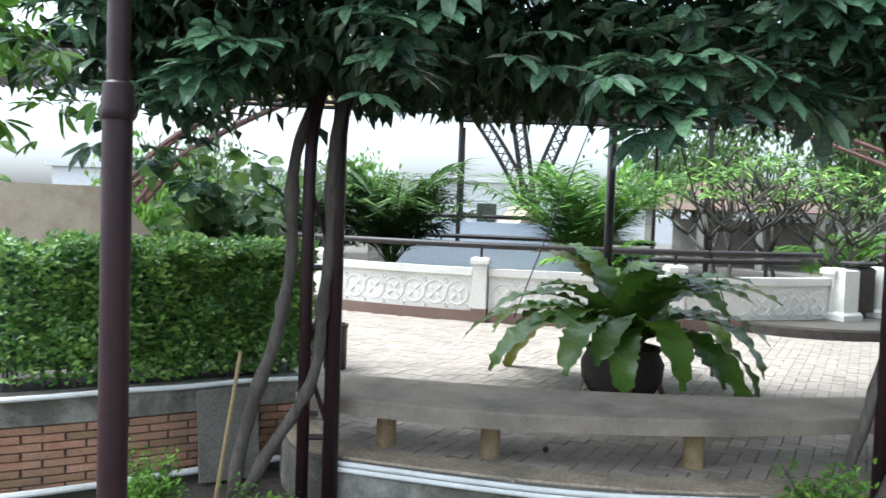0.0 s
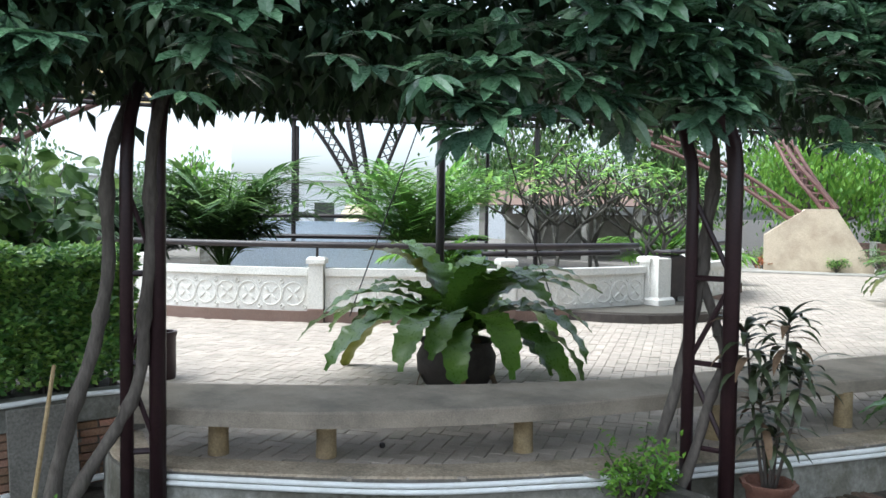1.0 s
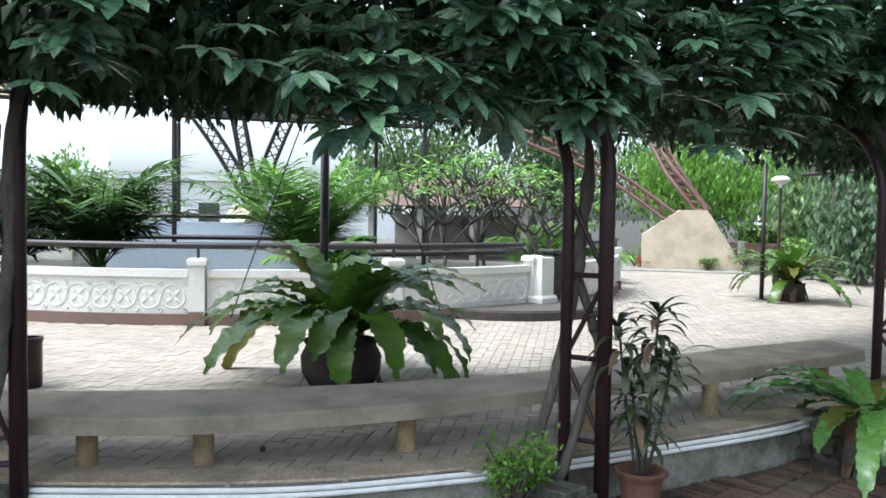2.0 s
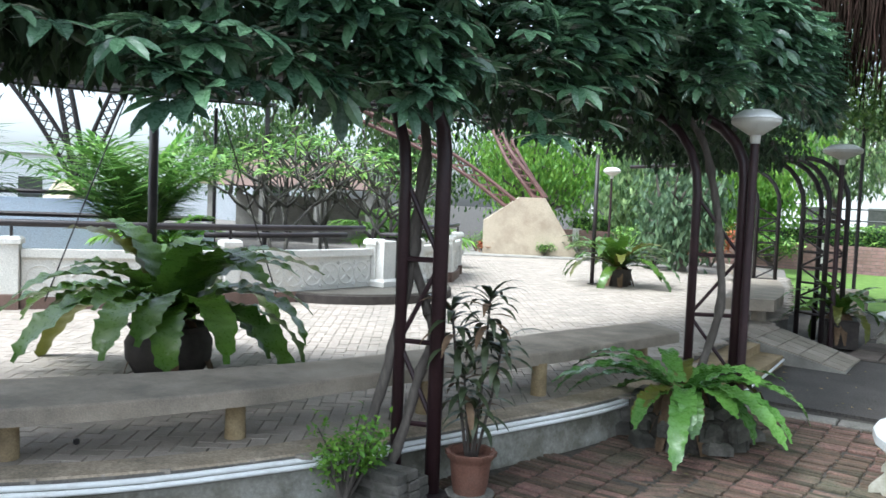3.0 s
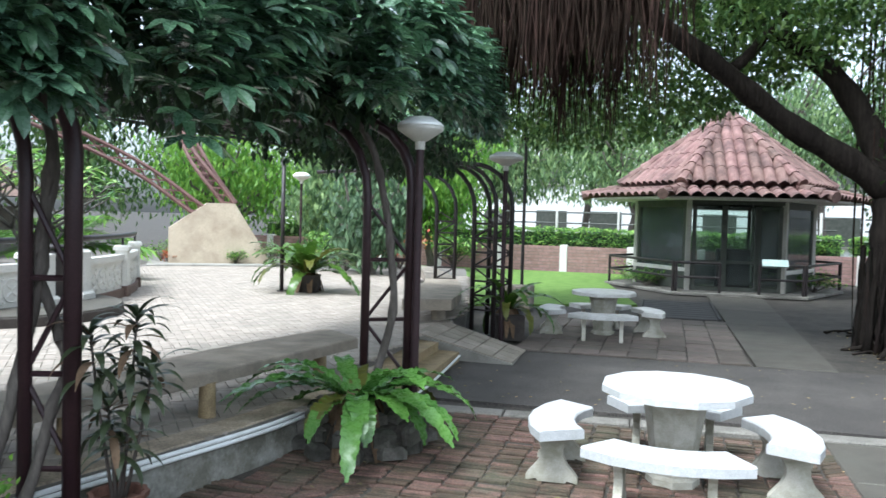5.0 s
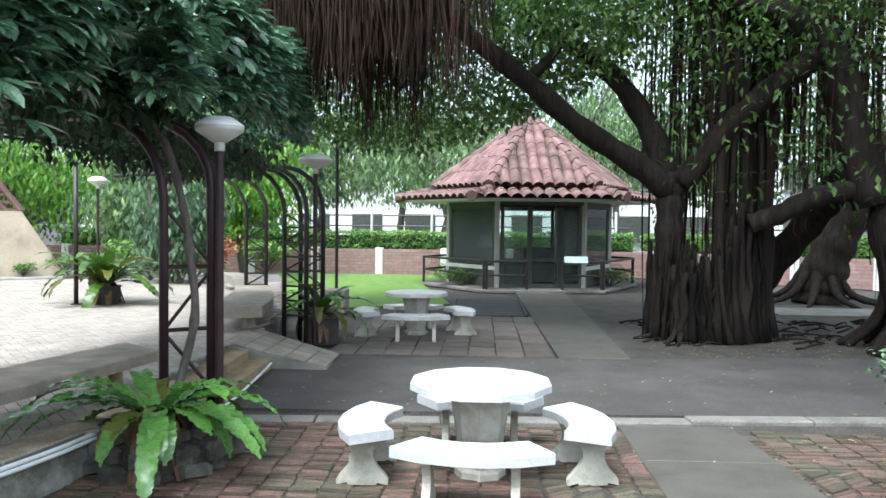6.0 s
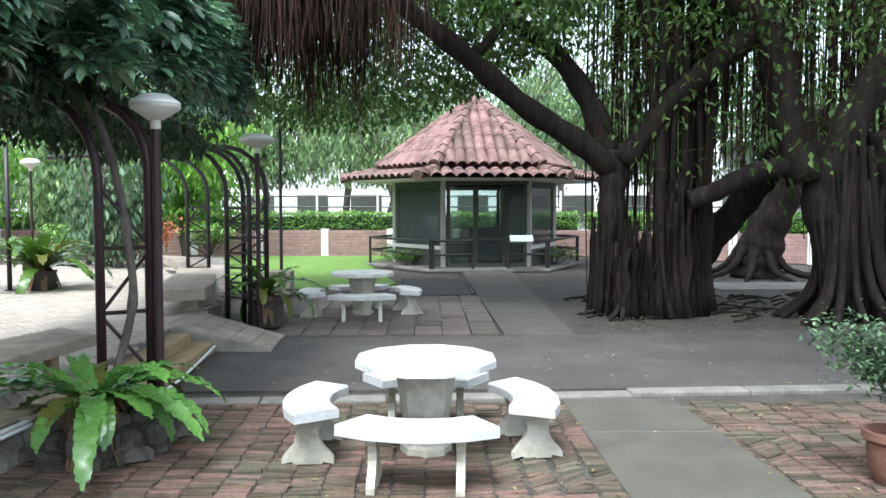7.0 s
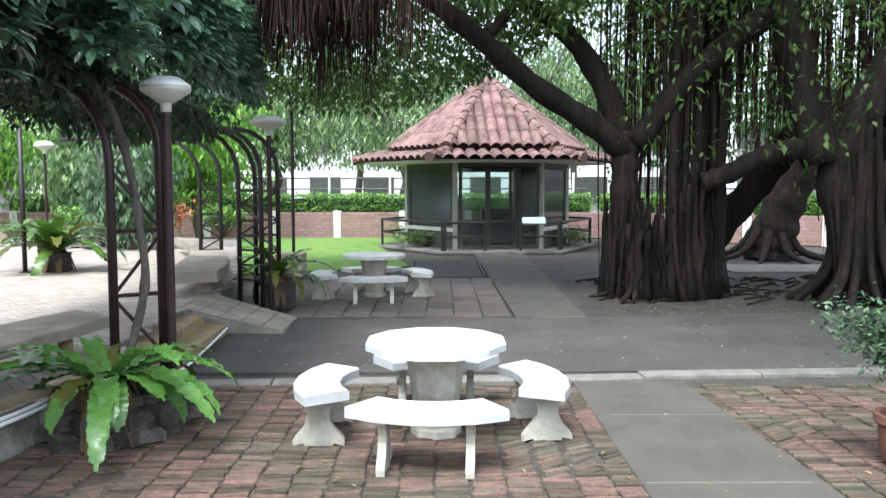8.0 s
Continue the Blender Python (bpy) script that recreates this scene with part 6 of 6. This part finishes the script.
    for _ in range(60000):
        q = rnd.random()
        if q < 0.2:
            p = rnd.choice(rnd.choice(limbs)) + Vector((rnd.gauss(0, 0.7), rnd.gauss(0, 0.7), rnd.uniform(-0.2, 1.8)))
            if p.z < 2.2 or (p.x > 3 and p.z < 4.2 and rnd.random() < 0.75) or (-1.5 < p.x < 2.9 and p.z < 4.3 + 0.25 * abs(p.x - 2)):
                continue
        else:
            p = Vector((rnd.uniform(-4.5, 12), rnd.uniform(8.6, 19), 0))
            if p.x < 0.5:
                p.y = rnd.uniform(11.5, 19)
            p.z = 5.6 + 1.6 * noise3((p.x, p.y, 1), 0.5) + rnd.uniform(-0.4, 2.0)
            # extra leaves out of view overhead, added to shade the tables and bricks
            if q > 0.76:
                p = Vector((rnd.uniform(2.4, 9), rnd.uniform(0.5, 10.5), rnd.uniform(5.8, 7.8)))
        crown.leaf(p, (rnd.uniform(-1, 1), rnd.uniform(-1, 1), rnd.uniform(-1.3, 0.3)), (rnd.uniform(-0.5, 0.5), rnd.uniform(-0.5, 0.5), 1), rnd.uniform(0.1, 0.2), rnd.uniform(0.055, 0.09), 0.3)
    for _ in range(17000):
        x, y = rnd.uniform(-6, 3.2), rnd.uniform(13.5, 18)
        low = 3.55 + 0.5 * noise3((x, y, 3), 0.8) + max(x + 0.1, 0) * 0.62 + (y - 15.5) * 0.1
        crown.leaf((x, y, low + rnd.random() ** 1.3 * 3.2), (rnd.uniform(-1, 1), rnd.uniform(-1, 1), rnd.uniform(-1.3, 0.3)), (rnd.uniform(-0.5, 0.5), rnd.uniform(-0.5, 0.5), 1), rnd.uniform(0.12, 0.22), rnd.uniform(0.06, 0.1), 0.3)
    for _ in range(170):
        x, y = rnd.uniform(3.2, 10), rnd.uniform(14, 18)
        z = rnd.uniform(2.8, 6.8)
        for j in range(14):
            crown.leaf((x + rnd.gauss(0, 0.1), y + rnd.gauss(0, 0.1), z - j * 0.09), (rnd.uniform(-1, 1), rnd.uniform(-1, 1), -0.8), (0, 0.3, 1), 0.13, 0.06, 0.3)
    part("crown", crown, FIG_LEAF, t, "small glossy fig leaves")


banyan()
tagged(part("far_path", MB().prism([(6.3, 17.3), (14, 17.3), (14, 18.9), (6.3, 18.9)], -0.1, 0.015), KERB_STONE), "pale concrete path behind the banyan", "path", kind="structure")
shrub("corner_shrub", "grey green shrub in a pot beside the path", (3.2, 5.25, 0.36), (0.75, 0.62, 0.68), 5600, 0.052, GREY_LEAF, 81)
cp = thing("flower_pot", "round terracotta pot under the corner shrub", "pot", (3.06, 5.2, 0.0))
part("body", MB().lathe([(0.11, 0), (0.16, 0.1), (0.17, 0.27), (0.2, 0.3), (0.2, 0.35), (0.16, 0.35), (0.15, 0.3)], n=26), CLAY, cp, smooth="sharp")

# ---- distance ----
rt = random.Random(12)
for k, (x, y, h, s, m_, w) in enumerate(((-7, 36, 9, 3.6, WEEP_LEAF, 1.3), (-1.5, 34.5, 8.5, 3.4, WEEP_LEAF, 1.5), (3.5, 36, 9, 3.6, WEEP_LEAF, 1.3), (9, 33, 9, 3.6, TREE_LEAF, 0.8), (14, 29, 9, 3.8, TREE_LEAF, 0.6), (-12, 38, 9, 4, TREE_LEAF, 0.5), (-4, 41, 12, 4.5, WEEP_LEAF, 1.2), (19, 25, 9, 4, TREE_LEAF, 0.4), (7, 41, 12, 5, TREE_LEAF, 0.8))):
    tree((x, y, 0), "tall light green weeping tree beyond the boundary" if m_ is WEEP_LEAF else "leafy green tree beyond the boundary", h, s, 100 + k, m_, 5600, 0.3, w, 0.2, BARK, 0.38, lw=0.35, floor=2.7)
for k, (x, y, h, s) in enumerate(((-16, 27, 6.5, 3), (-21, 25, 8, 3.5), (-10.5, 25, 4.2, 1.9), (-25, 21, 8, 3.5), (-8.0, 27, 5.5, 2.2), (-13, 31, 7, 3.2), (-19, 31, 8, 3.4), (-26, -6, 6, 2.6), (-7.4, 19.8, 3.6, 1.2), (-25, 5.5, 3.6, 1.7), (-27, 9.5, 4.2, 1.9), (-23.5, 1.5, 3.8, 1.6), (-30, 3, 5.0, 2.2))):
    tree((x, y, 0), "green leafy tree behind the round garden", h, s, 130 + k, (LIME_LEAF, TREE_LEAF, WEEP_LEAF, TREE_LEAF, LIME_LEAF, LIME_LEAF, TREE_LEAF, TREE_LEAF, GREY_LEAF, WEEP_LEAF, LIME_LEAF, LIME_LEAF, WEEP_LEAF)[k], 5200 if k < 8 else 2200, 0.24, 0.2 if k < 8 else 0.35, 0.16, BARK, 0.25)
for k, (x, y) in enumerate(((-8.5, 20.5), (-7.6, 22.5), (-9.7, 22.8), (-6.4, 24))):
    shrub("bed_shrub", "low bushy shrub with reddish tips" if k == 1 else "leafy green garden shrub", (x, y, ZT - 0.3 if x > -6 else ZT), (1.1, 0.9, 1.0), 900, 0.14, RED_FLOWER if k == 1 else HEDGE_LEAF, 160 + k)


def block(at, size, turn, label, material, rows, cols, win=(1.2, 1.4)):
    t = thing("building", label, "building", pose(*at, 0, 0, turn))
    w, d, h = size
    part("wall", MB().box((0, 0, h / 2), (w, d, h)), material, t)
    part("roof", MB().box((0, 0, h + 0.15), (w + 0.6, d + 0.6, 0.3)), BUILDING, t)
    for i in range(cols):
        for j in range(rows):
            x, z = -w / 2 + (i + 0.5) * w / cols, 1.6 + j * 3.2
            win_ = part("window", MB().box((x, -d / 2 - 0.02, z), (win[0], 0.08, win[1])), GREEN_PAINT, t, "dark glazed window")
            part("sill", MB().box((x, -d / 2 - 0.1, z - win[1] / 2 - 0.06), (win[0] + 0.2, 0.2, 0.1)), CONCRETE, win_)
    return t


block((-2, 52, 0), (44, 8, 6.5), 0, "long white two storey building behind the trees", BUILDING, 2, 14, (1.8, 1.6))
block((-50, 20, 0), (44, 8, 3.6), 72, "pale building with white walls beyond the garden", BUILDING, 1, 6)
yb = block((-62, 14, 0), (16, 8, 8.5), 72, "white building with a yellow upper storey beyond the garden", BUILDING, 1, 2)
part("upper_storey", MB().box((0, 0, 11.2), (15.5, 7.6, 4.8)), YELLOW, yb, "yellow painted upper storey")
pav = thing("pavilion", "small grey pavilion with a low brown roof", "pavilion", pose(-21.0, 19.5, ZT - 0.5, 0, 0, 35))
part("roof", MB().add([(-3, -2, 2.3), (3, -2, 2.3), (3, 2, 2.3), (-3, 2, 2.3), (-1.5, 0, 3.3), (1.5, 0, 3.3)], [(0, 1, 5, 4), (1, 2, 5), (2, 3, 4, 5), (3, 0, 4), (3, 2, 1, 0)]), PLINTH, pav)
for x in (-2.6, -0.9, 0.9, 2.6):
    for y in (-1.7, 1.7):
        part("post", MB().box((x, y, 1.15), (0.22, 0.22, 2.3)), CONCRETE, pav)
part("back_wall", MB().box((0, 1.5, 1.0), (5, 0.15, 2.0)), CONCRETE, pav)

# ---- loose paving pieces, last ----
def herringbone():
    w = 0.105
    near, rest = [], MB()
    rot = Matrix.Rotation(radians(38), 3, "Z")
    hb = MB().box((0, 0, 0), (2 * w - 0.006, w - 0.006, 0.024), 0, 0.003).mesh("paver", TILE)
    rnd = random.Random(15)
    for i in range(-180, 180):
        for j in range(-180, 180):
            k = (i - j) % 4
            if k == 0:
                c, v = Vector(((i + 1) * w, (j + 0.5) * w, 0)), False
            elif k == 2:
                c, v = Vector(((i + 0.5) * w, j * w, 0)), True
            else:
                continue
            p = rot @ c + Vector((-6.5, 6.0, 0))
            if not (-13.5 < p.x < -2.75 and 0.3 < p.y < 20.6) or not inside(p.x, p.y, TERRACE) or (p.x - CX) ** 2 + (p.y - CY) ** 2 < (CR + 0.05) ** 2:
                continue
            e = min((p.x - q[0]) ** 2 + (p.y - q[1]) ** 2 for q in EDGE_LINE) ** 0.5
            if e < 0.1:
                continue
            rz = 38 + (90 if v else 0)
            z = ZT - 0.012 + rnd.uniform(-0.002, 0.002)
            if e < 0.95 and 1.0 < p.y < 6.4 and len(near) < 300:
                near.append((p.x, p.y, z, rz))
            else:
                rest.box((p.x, p.y, z), (2 * w - 0.007, w - 0.007, 0.024), radians(rz))
    for q in near:
        part("paver", hb, None, terrace).matrix_basis = pose(q[0], q[1], q[2], 0, 0, q[3])
    tagged(part("paver_field", rest, TILE_LOOSE, terrace), kind="stuff")


def brick_paving():
    rnd = random.Random(16)
    one = MB().box((0, 0, 0), (0.206, 0.049, 0.05), 0, 0.006).mesh("brick", BRICK)
    rest = MB()
    count = 0
    for i in range(-22, 24):
        x = i * 0.222 + 0.09
        y = 2.4 + rnd.uniform(0, 0.06)
        while y < 7.42:
            px, py = x + rnd.uniform(-0.012, 0.012), y
            y += 0.066 + rnd.uniform(-0.003, 0.003)
            if 1.32 < px < 2.3 or px > 4.9 or not inside(px, py, [(8, 2.3), (8, 7.75), (-2.75, 7.36), (-2.82, 6.2), (-2.95, 5.2), (-3.3, 3.9), (-3.6, 3.1), (-4.1, 2.3)]):
                continue
            if rnd.random() < 0.012:
                continue
            z = -0.022 + 0.006 * noise3((px, py, 0), 1.2) + rnd.uniform(-0.006, 0.006)
            tilt = rnd.uniform(-7, 7)
            turn = rnd.uniform(-1.8, 1.8) + (35 if noise3((px, py, 5), 0.9) > 0.42 else 0)
            if 4.75 < py < 6.2 and -1.4 < px < 1.1 and count < 300:
                part("brick", one, None, brick_floor).matrix_basis = pose(px, py, z, tilt, tilt * 0.5, turn)
                count += 1
            else:
                rest.box((px, py, z), (0.206, 0.049, 0.05), radians(turn), 0.006, radians(tilt))
    tagged(part("brick_field", rest, BRICK_LOOSE, brick_floor), kind="stuff")


def planter_bricks():
    rnd = random.Random(17)
    one = MB().box((0, 0, 0), (0.235, 0.04, 0.042), 0, 0.004).mesh("brick", WALL_BRICK)
    pts = [Vector((*p, 0)) for p in HLINE]
    acc = [0.0]
    for a, b in zip(pts, pts[1:]):
        acc.append(acc[-1] + (b - a).length)
    for j in range(8):
        s = 1.0 + 0.12 * (j % 2)
        while s < acc[-1] - 0.12:
            k = max(i for i in range(len(acc) - 1) if acc[i] <= s)
            d = (pts[k + 1] - pts[k]).normalized()
            p = pts[k] + d * (s - acc[k]) + Vector((d.y, -d.x, 0)) * (-0.012 + rnd.uniform(-0.004, 0.004))
            part("brick", one, None, hw).matrix_basis = pose(p.x, p.y, 0.035 + j * 0.053, 0, 0, math.degrees(math.atan2(d.y, d.x)) + rnd.uniform(-1, 1))
            s += 0.25


def litter():
    rnd = random.Random(19)
    mb = MB()
    for k in range(900):
        if k < 720:
            x, y, z = rnd.uniform(2.6, 8), rnd.uniform(11.5, 16), 0.012
        elif k < 830:
            x, y, z = rnd.uniform(-2.6, 5), rnd.uniform(8, 11.2), 0.01
        else:
            x, y, z = rnd.uniform(-2.6, 4.5), rnd.uniform(3.6, 7.2), 0.016
        a = rnd.uniform(0, 6.28)
        mb.leaf((x, y, z), (math.cos(a), math.sin(a), 0.05), (0, 0, 1), rnd.uniform(0.03, 0.075), rnd.uniform(0.015, 0.032), 0.0, 0.25)
    tagged(part("leaf_litter", mb, mat("dry leaf", (0.2, 0.15, 0.07), (0.3, 0.24, 0.11), 8, 0.9, 0.2, 40, each=0.5, island=True)), "scattered dry yellow brown fallen leaves", "litter", kind="stuff")


litter()
herringbone()
brick_paving()
planter_bricks()
